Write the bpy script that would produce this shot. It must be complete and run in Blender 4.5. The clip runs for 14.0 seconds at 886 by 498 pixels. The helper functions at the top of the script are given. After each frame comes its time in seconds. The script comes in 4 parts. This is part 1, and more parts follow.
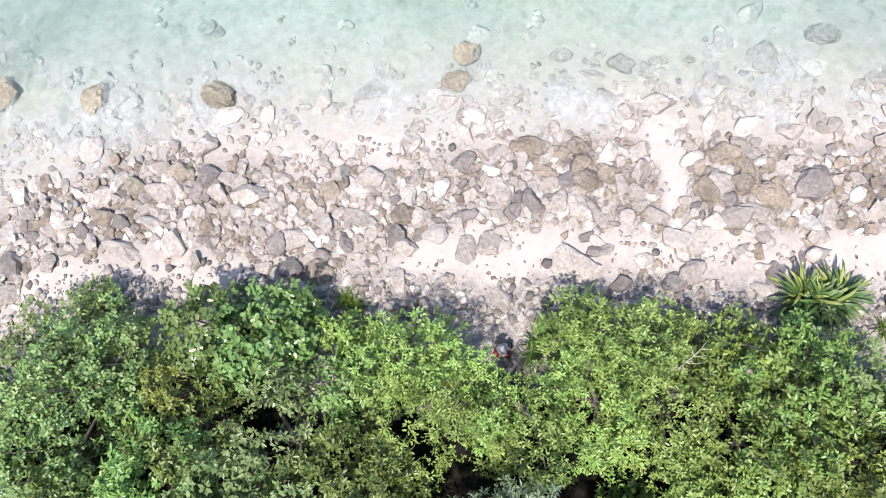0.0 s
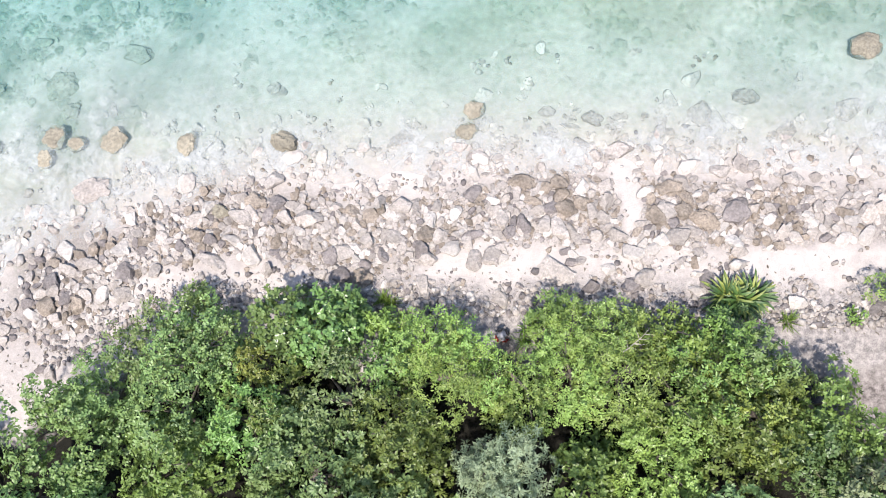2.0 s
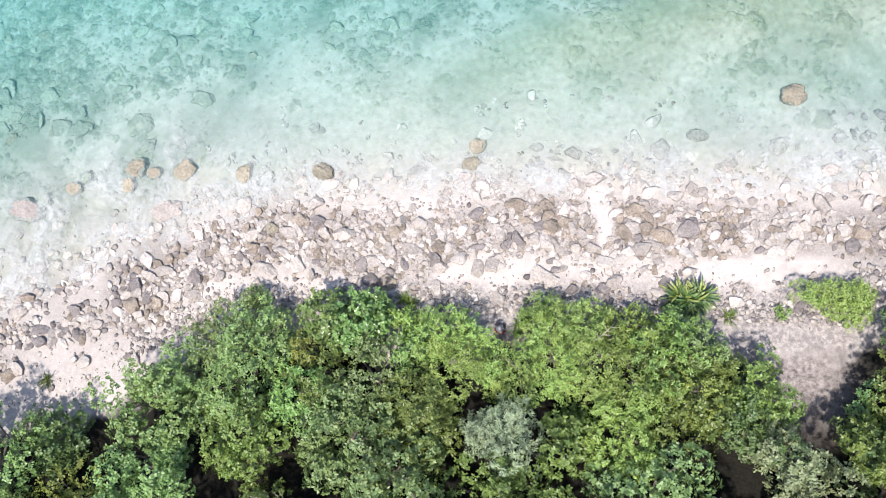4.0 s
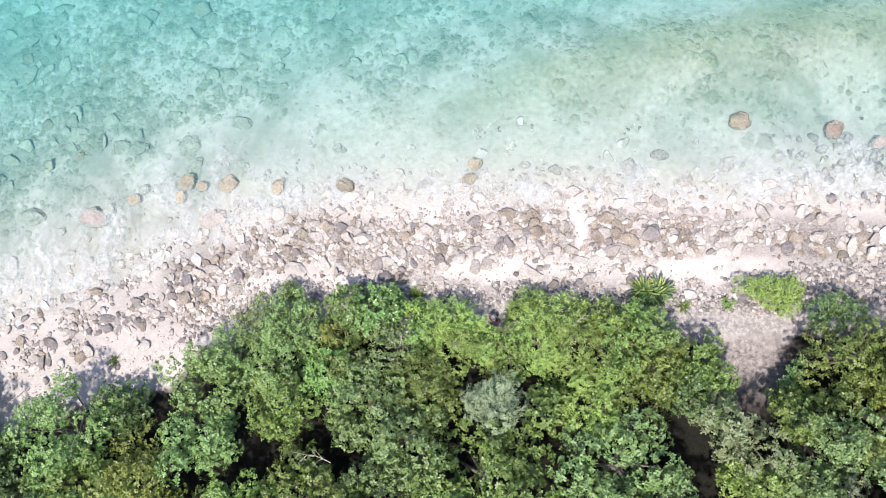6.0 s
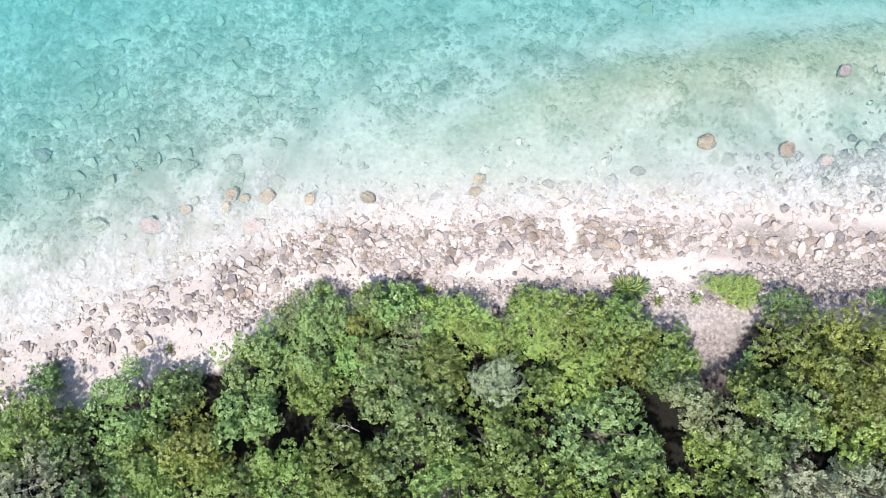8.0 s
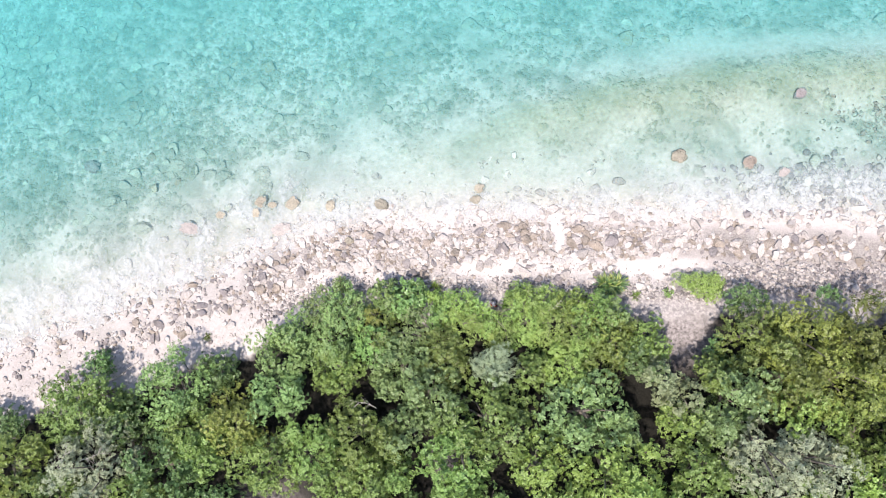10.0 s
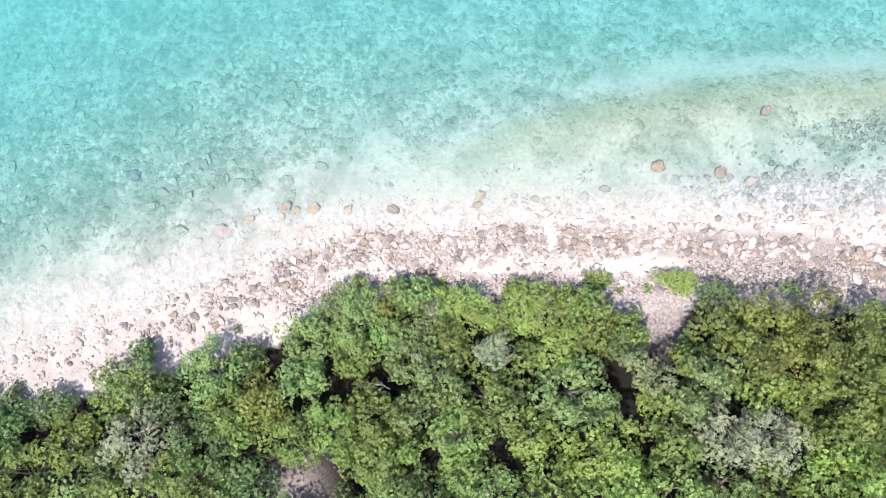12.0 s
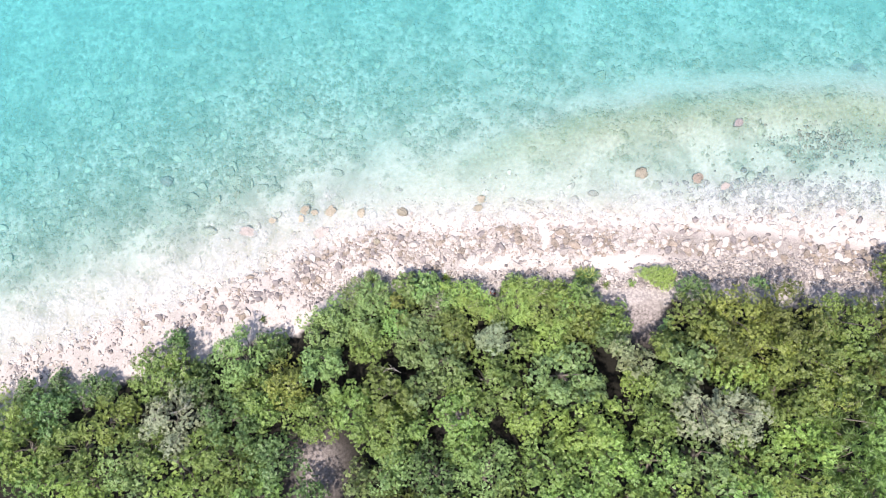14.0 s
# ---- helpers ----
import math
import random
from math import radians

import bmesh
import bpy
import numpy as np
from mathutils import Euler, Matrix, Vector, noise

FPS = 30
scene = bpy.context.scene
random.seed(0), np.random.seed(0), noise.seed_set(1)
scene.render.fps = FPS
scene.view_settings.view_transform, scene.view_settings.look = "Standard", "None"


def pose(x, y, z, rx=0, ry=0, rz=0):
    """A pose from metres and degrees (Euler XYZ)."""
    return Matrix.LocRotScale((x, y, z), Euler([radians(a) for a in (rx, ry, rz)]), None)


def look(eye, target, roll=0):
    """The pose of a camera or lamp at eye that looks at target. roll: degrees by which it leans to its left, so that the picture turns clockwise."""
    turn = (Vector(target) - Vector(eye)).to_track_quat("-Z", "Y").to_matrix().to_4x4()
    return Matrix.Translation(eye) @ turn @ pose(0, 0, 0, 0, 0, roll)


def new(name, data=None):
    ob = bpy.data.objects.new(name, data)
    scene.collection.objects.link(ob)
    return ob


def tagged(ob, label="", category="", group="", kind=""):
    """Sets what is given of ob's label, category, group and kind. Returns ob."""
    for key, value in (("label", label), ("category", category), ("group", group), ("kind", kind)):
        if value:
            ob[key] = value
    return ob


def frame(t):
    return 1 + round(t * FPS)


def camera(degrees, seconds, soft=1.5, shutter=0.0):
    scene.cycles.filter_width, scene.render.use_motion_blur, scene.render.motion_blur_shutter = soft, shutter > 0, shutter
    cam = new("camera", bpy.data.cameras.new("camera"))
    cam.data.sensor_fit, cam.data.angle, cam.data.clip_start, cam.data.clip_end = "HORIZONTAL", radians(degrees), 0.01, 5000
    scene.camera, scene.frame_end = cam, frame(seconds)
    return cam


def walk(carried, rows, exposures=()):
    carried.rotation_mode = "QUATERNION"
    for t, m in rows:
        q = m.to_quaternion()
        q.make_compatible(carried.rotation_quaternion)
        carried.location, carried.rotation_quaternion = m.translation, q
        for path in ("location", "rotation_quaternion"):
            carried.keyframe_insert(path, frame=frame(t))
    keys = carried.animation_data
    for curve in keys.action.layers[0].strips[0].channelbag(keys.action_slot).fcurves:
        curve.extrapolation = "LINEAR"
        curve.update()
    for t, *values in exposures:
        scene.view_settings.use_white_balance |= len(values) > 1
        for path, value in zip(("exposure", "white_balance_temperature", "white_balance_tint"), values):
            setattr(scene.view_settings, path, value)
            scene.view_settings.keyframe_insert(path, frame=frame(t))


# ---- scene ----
cam = camera(62.0, 14.0, 1.0)
METRES, EYE, TILT, LEAN, TURN = 36.0, 16.2, -86.4, 3.4, 0.0
ROWS = [
    (0.0, 0.0, 0.0, 0.0, 0.0, 0.0, 0.0),
    (0.5, -0.0018, -0.0355, 0.003, -0.02, -0.03, -0.02),
    (1.0, -0.0037, -0.0709, 0.0055, -0.03, -0.03, -0.02),
    (1.5, -0.0071, -0.1062, 0.0072, -0.04, -0.01, -0.04),
    (2.0, -0.0106, -0.1413, 0.0094, 0.02, -0.05, -0.03),
    (2.5, -0.013, -0.1764, 0.0123, 0.05, -0.08, -0.03),
    (3.0, -0.0146, -0.2113, 0.0158, 0.12, -0.14, -0.02),
    (5.5, -0.0196, -0.3886, 0.0289, 0.25, -0.52, 0.01),
    (6.0, -0.0202, -0.4237, 0.0302, 0.24, -0.64, 0.04),
    (6.5, -0.0235, -0.4615, 0.03, 0.23, -0.65, 0.04),
    (7.0, -0.0257, -0.4964, 0.0317, 0.28, -0.64, 0.09),
    (7.5, -0.0283, -0.5332, 0.0352, 0.3, -0.75, 0.11),
    (8.0, -0.0297, -0.569, 0.0385, 0.38, -0.78, 0.12),
    (10.5, -0.0371, -0.7464, 0.0519, 0.41, -1.23, 0.15),
    (11.0, -0.0384, -0.7825, 0.0547, 0.45, -1.29, 0.15),
    (11.5, -0.0399, -0.8181, 0.0568, 0.47, -1.35, 0.15),
    (12.0, -0.0418, -0.8537, 0.0586, 0.48, -1.41, 0.16),
    (12.5, -0.0435, -0.8891, 0.0599, 0.49, -1.46, 0.17),
    (13.0, -0.0445, -0.9247, 0.0612, 0.51, -1.49, 0.18),
    (13.5, -0.0459, -0.9604, 0.0619, 0.52, -1.52, 0.2),
    (14.0, -0.0473, -0.9964, 0.0623, 0.56, -1.52, 0.22),
]
walk(cam, [(t, pose(0, 0, EYE, TILT, LEAN, TURN) @ pose(METRES * x, METRES * y, METRES * z, 90 + pitch, roll, yaw)) for t, x, y, z, yaw, pitch, roll in ROWS],
     [(0.0, 0.96, 6650, 11), (3.0, 0.98, 6650, 11), (7.0, 1.03, 6650, 12), (14.0, 1.18, 6800, 16)])

# ---------- light ----------
SUN_ELEVATION, SUN_AZIMUTH = radians(72), radians(210)   # azimuth clockwise from +y: the light comes from the south, a little west
world = bpy.data.worlds.new("world")
scene.world = world
world.use_nodes = True
wn = world.node_tree.nodes
sky = wn.new("ShaderNodeTexSky")
sky.sky_type, sky.sun_disc = "NISHITA", False
sky.sun_elevation, sky.sun_rotation = SUN_ELEVATION, SUN_AZIMUTH
wn["Background"].inputs[1].default_value = 0.15
world.node_tree.links.new(sky.outputs[0], wn["Background"].inputs[0])
sun_data = bpy.data.lights.new("sun", "SUN")
sun_data.energy, sun_data.angle, sun_data.color = 4.0, radians(2.0), (1.0, 0.95, 0.88)
sun = new("sun", sun_data)
SUN_FROM = Vector((math.sin(SUN_AZIMUTH) * math.cos(SUN_ELEVATION), math.cos(SUN_AZIMUTH) * math.cos(SUN_ELEVATION), math.sin(SUN_ELEVATION)))
sun.matrix_world = look(SUN_FROM * 60, (0, 0, 0))

rng = np.random.default_rng(7)


# ---------- materials ----------
class Mat:
    """A small wrapper round a node material."""

    def __init__(self, name):
        self.m = bpy.data.materials.new(name)
        self.m.use_nodes = True
        self.t = self.m.node_tree
        self.b = self.t.nodes["Principled BSDF"]
        self.out = self.t.nodes["Material Output"]

    def node(self, kind, **values):
        n = self.t.nodes.new(kind)
        for key, value in values.items():
            setattr(n, key, value)
        return n

    def link(self, a, b):
        self.t.links.new(a, b)

    def attr(self, name):
        return self.node("ShaderNodeAttribute", attribute_name=name).outputs["Fac"]

    def place(self):
        return self.node("ShaderNodeNewGeometry").outputs["Position"]

    def noise(self, scale, detail=4.0, rough=0.55, where=None, distort=0.0):
        n = self.node("ShaderNodeTexNoise")
        n.inputs["Scale"].default_value, n.inputs["Detail"].default_value = scale, detail
        n.inputs["Roughness"].default_value, n.inputs["Distortion"].default_value = rough, distort
        self.link(where or self.place(), n.inputs["Vector"])
        return n.outputs["Fac"]

    def voronoi(self, scale, feature="F1", where=None):
        n = self.node("ShaderNodeTexVoronoi", feature=feature)
        n.inputs["Scale"].default_value = scale
        self.link(where or self.place(), n.inputs["Vector"])
        return n.outputs["Distance"]

    def ramp(self, fac, *stops):
        n = self.node("ShaderNodeValToRGB")
        e = n.color_ramp.elements
        while len(e) < len(stops):
            e.new(0.5)
        for one, (at, colour) in zip(e, stops):
            one.position = at
            one.color = (*colour, 1) if isinstance(colour, tuple) else (colour, colour, colour, 1)
        self.link(fac, n.inputs["Fac"])
        return n.outputs["Color"]

    def math(self, op, a, b=0.0, clamp=False):
        n = self.node("ShaderNodeMath", operation=op, use_clamp=clamp)
        for i, v in enumerate((a, b)):
            if isinstance(v, (int, float)):
                n.inputs[i].default_value = v
            else:
                self.link(v, n.inputs[i])
        return n.outputs[0]

    def mix(self, fac, a, b, blend="MIX"):
        n = self.node("ShaderNodeMix", data_type="RGBA", blend_type=blend)
        for i, v in ((0, fac), (6, a), (7, b)):
            if isinstance(v, tuple):
                n.inputs[i].default_value = (*v, 1)
            elif isinstance(v, (int, float)):
                n.inputs[i].default_value = v
            else:
                self.link(v, n.inputs[i])
        return n.outputs[2]

    def bump(self, height, strength, distance, under=None):
        n = self.node("ShaderNodeBump")
        n.inputs["Strength"].default_value, n.inputs["Distance"].default_value = strength, distance
        self.link(height, n.inputs["Height"])
        if under is not None:
            self.link(under, n.inputs["Normal"])
        self.link(n.outputs[0], self.b.inputs["Normal"])
        return n.outputs[0]


def leaf_material(name, dark, light, gloss=0.4, through_light=0.15):
    """Leaves: every leaf its own tone, larger drifts of tone over the crown, and light that passes through the blade."""
    m = Mat(name)
    dark, light = [(0.82 * c[0], 0.84 * c[1], 0.76 * c[2]) for c in (dark, light)]
    island = m.node("ShaderNodeNewGeometry").outputs["Random Per Island"]
    colour = m.ramp(island, (0.0, tuple(0.65 * a + 0.35 * b for a, b in zip(dark, light))), (0.8, light), (1.0, tuple(min(1, c * 1.2) for c in light)))
    drift = m.noise(0.9, 3.0)
    colour = m.mix(m.ramp(drift, (0.38, 0.0), (0.66, 0.55)), colour, tuple(c * k for c, k in zip(light, (1.12, 1.04, 0.88))))
    own = m.node("ShaderNodeObjectInfo").outputs["Random"]
    shift = m.node("ShaderNodeHueSaturation")
    m.link(m.math("ADD", m.math("MULTIPLY", own, 0.036), 0.482), shift.inputs["Hue"])
    m.link(m.math("ADD", m.math("MULTIPLY", own, 0.5), 0.78), shift.inputs["Value"])
    m.link(colour, shift.inputs["Color"])
    colour = shift.outputs[0]
    m.link(colour, m.b.inputs["Base Color"])
    m.b.inputs["Roughness"].default_value = gloss
    m.b.inputs["Specular IOR Level"].default_value = 0.4
    tr = m.node("ShaderNodeBsdfTranslucent")
    m.link(m.mix(1.0, colour, (0.95, 1.0, 0.45), "MULTIPLY"), tr.inputs["Color"])
    mixer = m.node("ShaderNodeMixShader")
    mixer.inputs[0].default_value = through_light
    m.link(m.b.outputs[0], mixer.inputs[1])
    m.link(tr.outputs[0], mixer.inputs[2])
    m.link(mixer.outputs[0], m.out.inputs[0])
    return m.m


LEAVES = {
    "small": leaf_material("small_grey_green_leaf", (0.093, 0.146, 0.049), (0.196, 0.292, 0.114), 0.4),
    "broad": leaf_material("broad_glossy_leaf", (0.064, 0.112, 0.036), (0.160, 0.248, 0.092), 0.3),
    "bright": leaf_material("bright_green_leaf", (0.104, 0.158, 0.038), (0.252, 0.352, 0.105), 0.35),
    "ochre": leaf_material("ochre_leaf", (0.097, 0.117, 0.025), (0.205, 0.235, 0.060), 0.4),
    "olive": leaf_material("olive_leaf", (0.081, 0.124, 0.030), (0.171, 0.250, 0.074), 0.4),
    "dusk": leaf_material("dusky_olive_leaf", (0.064, 0.089, 0.022), (0.147, 0.190, 0.055), 0.4),
    "drab": leaf_material("drab_olive_leaf", (0.086, 0.134, 0.049), (0.184, 0.270, 0.117), 0.4),
    "dark": leaf_material("dark_green_leaf", (0.055, 0.095, 0.032), (0.115, 0.190, 0.075), 0.4),
    "green": leaf_material("deep_green_leaf", (0.082, 0.143, 0.038), (0.175, 0.282, 0.087), 0.4),
    "lime": leaf_material("yellow_green_leaf", (0.103, 0.158, 0.036), (0.218, 0.319, 0.088), 0.4),
    "pale": leaf_material("pale_grey_green_leaf", (0.160, 0.210, 0.130), (0.330, 0.420, 0.300), 0.55),
    "grey": leaf_material("silver_grey_leaf", (0.138, 0.162, 0.108), (0.292, 0.332, 0.245), 0.55),
    "sage": leaf_material("sage_green_leaf", (0.115, 0.150, 0.080), (0.245, 0.300, 0.180), 0.5),
    "strap": leaf_material("strap_leaf", (0.062, 0.117, 0.030), (0.130, 0.235, 0.070), 0.3),
}
LOOKS = {
    "small": "with small grey-green leaves", "broad": "with broad glossy round leaves", "bright": "with dense bright green leaves",
    "ochre": "with yellowing ochre-green leaves", "olive": "with olive-green leaves in clumps", "dusk": "with dusky olive foliage in dense clumps", "drab": "with dull olive leaves in large rosettes",
    "dark": "with dark shaded green leaves", "green": "with deep green dense foliage", "lime": "with fresh yellow-green foliage",
    "pale": "with feathery pale grey-green foliage", "grey": "with silvery grey-green foliage", "sage": "with dull sage-green foliage", "strap": "with star-shaped tufts of strap leaves",
}


def bark_material():
    m = Mat("bark")
    n = m.noise(9.0, 6.0)
    m.link(m.ramp(n, (0.3, (0.06, 0.05, 0.04)), (0.7, (0.17, 0.145, 0.12))), m.b.inputs["Base Color"])
    m.b.inputs["Roughness"].default_value = 0.9
    m.bump(m.noise(24.0, 5.0), 0.6, 0.02)
    return m.m


def bent(m, where):
    """The place, pushed about by noise, so that cracks run crooked."""
    n = m.node("ShaderNodeTexNoise")
    n.inputs["Scale"].default_value = 3.0
    m.link(where, n.inputs["Vector"])
    add = m.node("ShaderNodeVectorMath", operation="MULTIPLY_ADD")
    m.link(n.outputs["Color"], add.inputs[0])
    add.inputs[1].default_value = (0.35, 0.35, 0.35)
    m.link(where, add.inputs[2])
    return add.outputs[0]


def rock_material(name, low, high, speck=0.35):
    """Worn beach rock: mottled at two scales, pitted, with a tone of its own for each stone."""
    m = Mat(name)
    where = m.place()
    broad, fine = m.noise(2.2, 4.0, where=where), m.noise(15.0, 8.0, 0.72, where=where)
    colour = m.ramp(broad, (0.3, low), (0.7, high))
    grime = m.ramp(fine, (0.40, 0.0), (0.58, 1.0))
    colour = m.mix(m.math("MULTIPLY", m.math("SUBTRACT", 1.0, grime), speck), colour, tuple(c * 0.30 for c in low))
    crack = m.ramp(m.voronoi(3.1, "DISTANCE_TO_EDGE", bent(m, where)), (0.0, 1.0), (0.035, 0.0))
    colour = m.mix(m.math("MULTIPLY", crack, m.ramp(broad, (0.45, 0.0), (0.65, 0.5))), colour, tuple(c * 0.35 for c in low))
    own = m.math("ADD", m.node("ShaderNodeObjectInfo").outputs["Random"], m.node("ShaderNodeNewGeometry").outputs["Random Per Island"])
    own = m.math("FRACT", own)
    shift = m.node("ShaderNodeHueSaturation")
    m.link(m.math("ADD", m.math("MULTIPLY", own, 0.4), 0.8), shift.inputs["Value"])
    m.link(colour, shift.inputs["Color"])
    m.link(shift.outputs[0], m.b.inputs["Base Color"])
    m.b.inputs["Roughness"].default_value = 0.85
    m.bump(m.math("ADD", m.math("MULTIPLY", fine, 0.6), m.voronoi(7.0, where=where)), 0.8, 0.05)
    return m.m


ROCKS = {
    "pale": rock_material("pale_limestone", (0.36, 0.325, 0.303), (0.47, 0.43, 0.403), 0.3),
    "grey": rock_material("grey_limestone", (0.275, 0.243, 0.223), (0.40, 0.357, 0.332), 0.42),
    "tan": rock_material("tan_algae_rock", (0.215, 0.19, 0.145), (0.33, 0.295, 0.23), 0.45),
    "brown": rock_material("brown_coral_rock", (0.165, 0.133, 0.107), (0.33, 0.275, 0.23), 0.5),
    "dark": rock_material("dark_grey_rock", (0.13, 0.112, 0.11), (0.25, 0.22, 0.215), 0.45),
    "reef": rock_material("submerged_reef_rock", (0.23, 0.23, 0.19), (0.37, 0.365, 0.31), 0.5),
}
ROCK_LOOKS = {
    "pale": "bleached pale limestone rock with worn edges", "grey": "angular pinkish grey limestone rock on the shore",
    "tan": "tan algae-stained boulder at the water's edge", "brown": "brown pitted coral rock in the boulder band",
    "dark": "dark grey pitted rock lying on white sand",
}


def ground_material():
    """White coral sand, leaf soil darkened for the shade under the trees, and algae and rubble on the sea bed."""
    m = Mat("sand_and_seabed")
    where = m.place()
    fine, mid, broad = m.noise(38.0, 5.0, 0.6, where), m.noise(4.5, 5.0, 0.6, where), m.noise(0.8, 4.0, 0.55, where)
    sand = m.ramp(mid, (0.3, (0.36, 0.322, 0.303)), (0.7, (0.44, 0.402, 0.383)))
    sand = m.mix(m.ramp(fine, (0.30, 0.5), (0.47, 0.0)), sand, (0.33, 0.29, 0.275))
    sand = m.mix(m.attr("wet"), sand, (0.98, 0.98, 0.98), "MULTIPLY")
    litter = m.math("MULTIPLY", m.attr("litter"), m.ramp(m.noise(7.0, 6.0, 0.7, where), (0.34, 0.1), (0.56, 1.0)))
    sand = m.mix(litter, sand, m.ramp(fine, (0.3, (0.09, 0.08, 0.08)), (0.7, (0.30, 0.275, 0.27))))
    # gravel among the rocks, its colour also darkened to shade the gaps
    gravel = m.math("MULTIPLY", m.attr("gravel"), m.ramp(broad, (0.30, 0.75), (0.55, 1.0)))
    sand = m.mix(m.math("MULTIPLY", gravel, 0.85), sand, m.ramp(m.noise(13.0, 8.0, 0.75, where), (0.40, (0.045, 0.036, 0.032)), (0.64, (0.29, 0.255, 0.235))))
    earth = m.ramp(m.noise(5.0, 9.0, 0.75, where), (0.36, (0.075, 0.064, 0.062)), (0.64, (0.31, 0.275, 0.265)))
    # leaf mould coloured near black, which paints the deep shade between crowns
    shade_mould = m.ramp(m.noise(11.0, 6.0, 0.7, where), (0.35, (0.004, 0.004, 0.003)), (0.65, (0.013, 0.012, 0.009)))
    soil = m.mix(m.attr("bare"), shade_mould, earth)
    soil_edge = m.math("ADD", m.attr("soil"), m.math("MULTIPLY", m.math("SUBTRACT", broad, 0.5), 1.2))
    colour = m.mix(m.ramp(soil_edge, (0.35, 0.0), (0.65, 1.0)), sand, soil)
    bed = m.attr("bed")
    # the bed is strewn with rocks of two sizes, in drifts, each with a tone of its own
    crooked = bent(m, where)
    spread_out = m.ramp(m.math("ADD", m.noise(0.38, 5.0, 0.62, where, 0.4), m.math("MULTIPLY", m.attr("reefy"), 0.24)), (0.50, 0.06), (0.78, 1.0))
    heads = 0.0
    for scale, share, high in ((1.25, 0.75, 8.0), (2.7, 0.85, 4.0), (6.0, 0.7, 1.6)):
        v = m.node("ShaderNodeTexVoronoi", feature="F1")
        v.inputs["Scale"].default_value = scale
        m.link(crooked, v.inputs["Vector"])
        tone = m.node("ShaderNodeSeparateColor")
        m.link(v.outputs["Color"], tone.inputs[0])
        there = m.math("LESS_THAN", tone.outputs[0], m.math("MULTIPLY", spread_out, share))
        body = m.math("MULTIPLY", m.ramp(v.outputs["Distance"], (0.32, 1.0), (0.52, 0.0)), m.math("MULTIPLY", there, bed))
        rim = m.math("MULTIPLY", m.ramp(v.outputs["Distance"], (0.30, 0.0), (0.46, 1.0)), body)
        patchy = m.ramp(m.noise(9.0 * scale ** 0.5, 5.0, 0.7, where), (0.35, 0.0), (0.65, 1.0))
        stone = m.mix(patchy, m.ramp(tone.outputs[1], (0.0, (0.10, 0.11, 0.085)), (1.0, (0.27, 0.275, 0.225))), m.ramp(tone.outputs[1], (0.0, (0.20, 0.21, 0.165)), (1.0, (0.42, 0.42, 0.36))))
        colour = m.mix(m.math("MULTIPLY", body, 0.78), colour, stone)
        # darkened rim: the shade in the clefts round each stone, painted in
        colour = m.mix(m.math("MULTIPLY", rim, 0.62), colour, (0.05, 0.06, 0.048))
        heads = m.math("ADD", m.math("MULTIPLY", m.math("MULTIPLY", body, high), m.math("SUBTRACT", 1.0, m.math("MULTIPLY", v.outputs["Distance"], 1.2))), heads)
    grit = m.ramp(m.noise(2.4, 7.0, 0.7, where, 0.2), (0.45, 0.0), (0.60, 0.7))
    colour = m.mix(m.math("MULTIPLY", m.math("MULTIPLY", bed, grit), spread_out), colour, (0.085, 0.098, 0.08))
    drift = m.noise(0.27, 5.0, 0.6, where, 0.6)
    colour = m.mix(m.math("MULTIPLY", bed, m.ramp(drift, (0.44, 0.0), (0.62, 0.65))), colour, (0.11, 0.125, 0.10))
    weed = m.math("MULTIPLY", m.attr("algae"), m.ramp(m.noise(3.2, 6.0, 0.7, where), (0.25, 0.35), (0.62, 1.0)))
    colour = m.mix(weed, colour, m.ramp(mid, (0.3, (0.145, 0.14, 0.08)), (0.7, (0.29, 0.285, 0.185))))
    speck = m.math("MULTIPLY", m.ramp(m.noise(3.6, 9.0, 0.74, where, 0.3), (0.40, 0.42), (0.56, 0.0)), m.attr("wet"))
    colour = m.mix(speck, colour, m.ramp(mid, (0.3, (0.17, 0.18, 0.14)), (0.7, (0.29, 0.30, 0.24))))
    m.link(colour, m.b.inputs["Base Color"])
    m.b.inputs["Roughness"].default_value = 0.95
    m.b.inputs["Specular IOR Level"].default_value = 0.2
    relief = m.math("ADD", fine, m.math("MULTIPLY", mid, 2.0))
    m.bump(m.math("ADD", relief, heads), 0.6, 0.03)
    return m.m


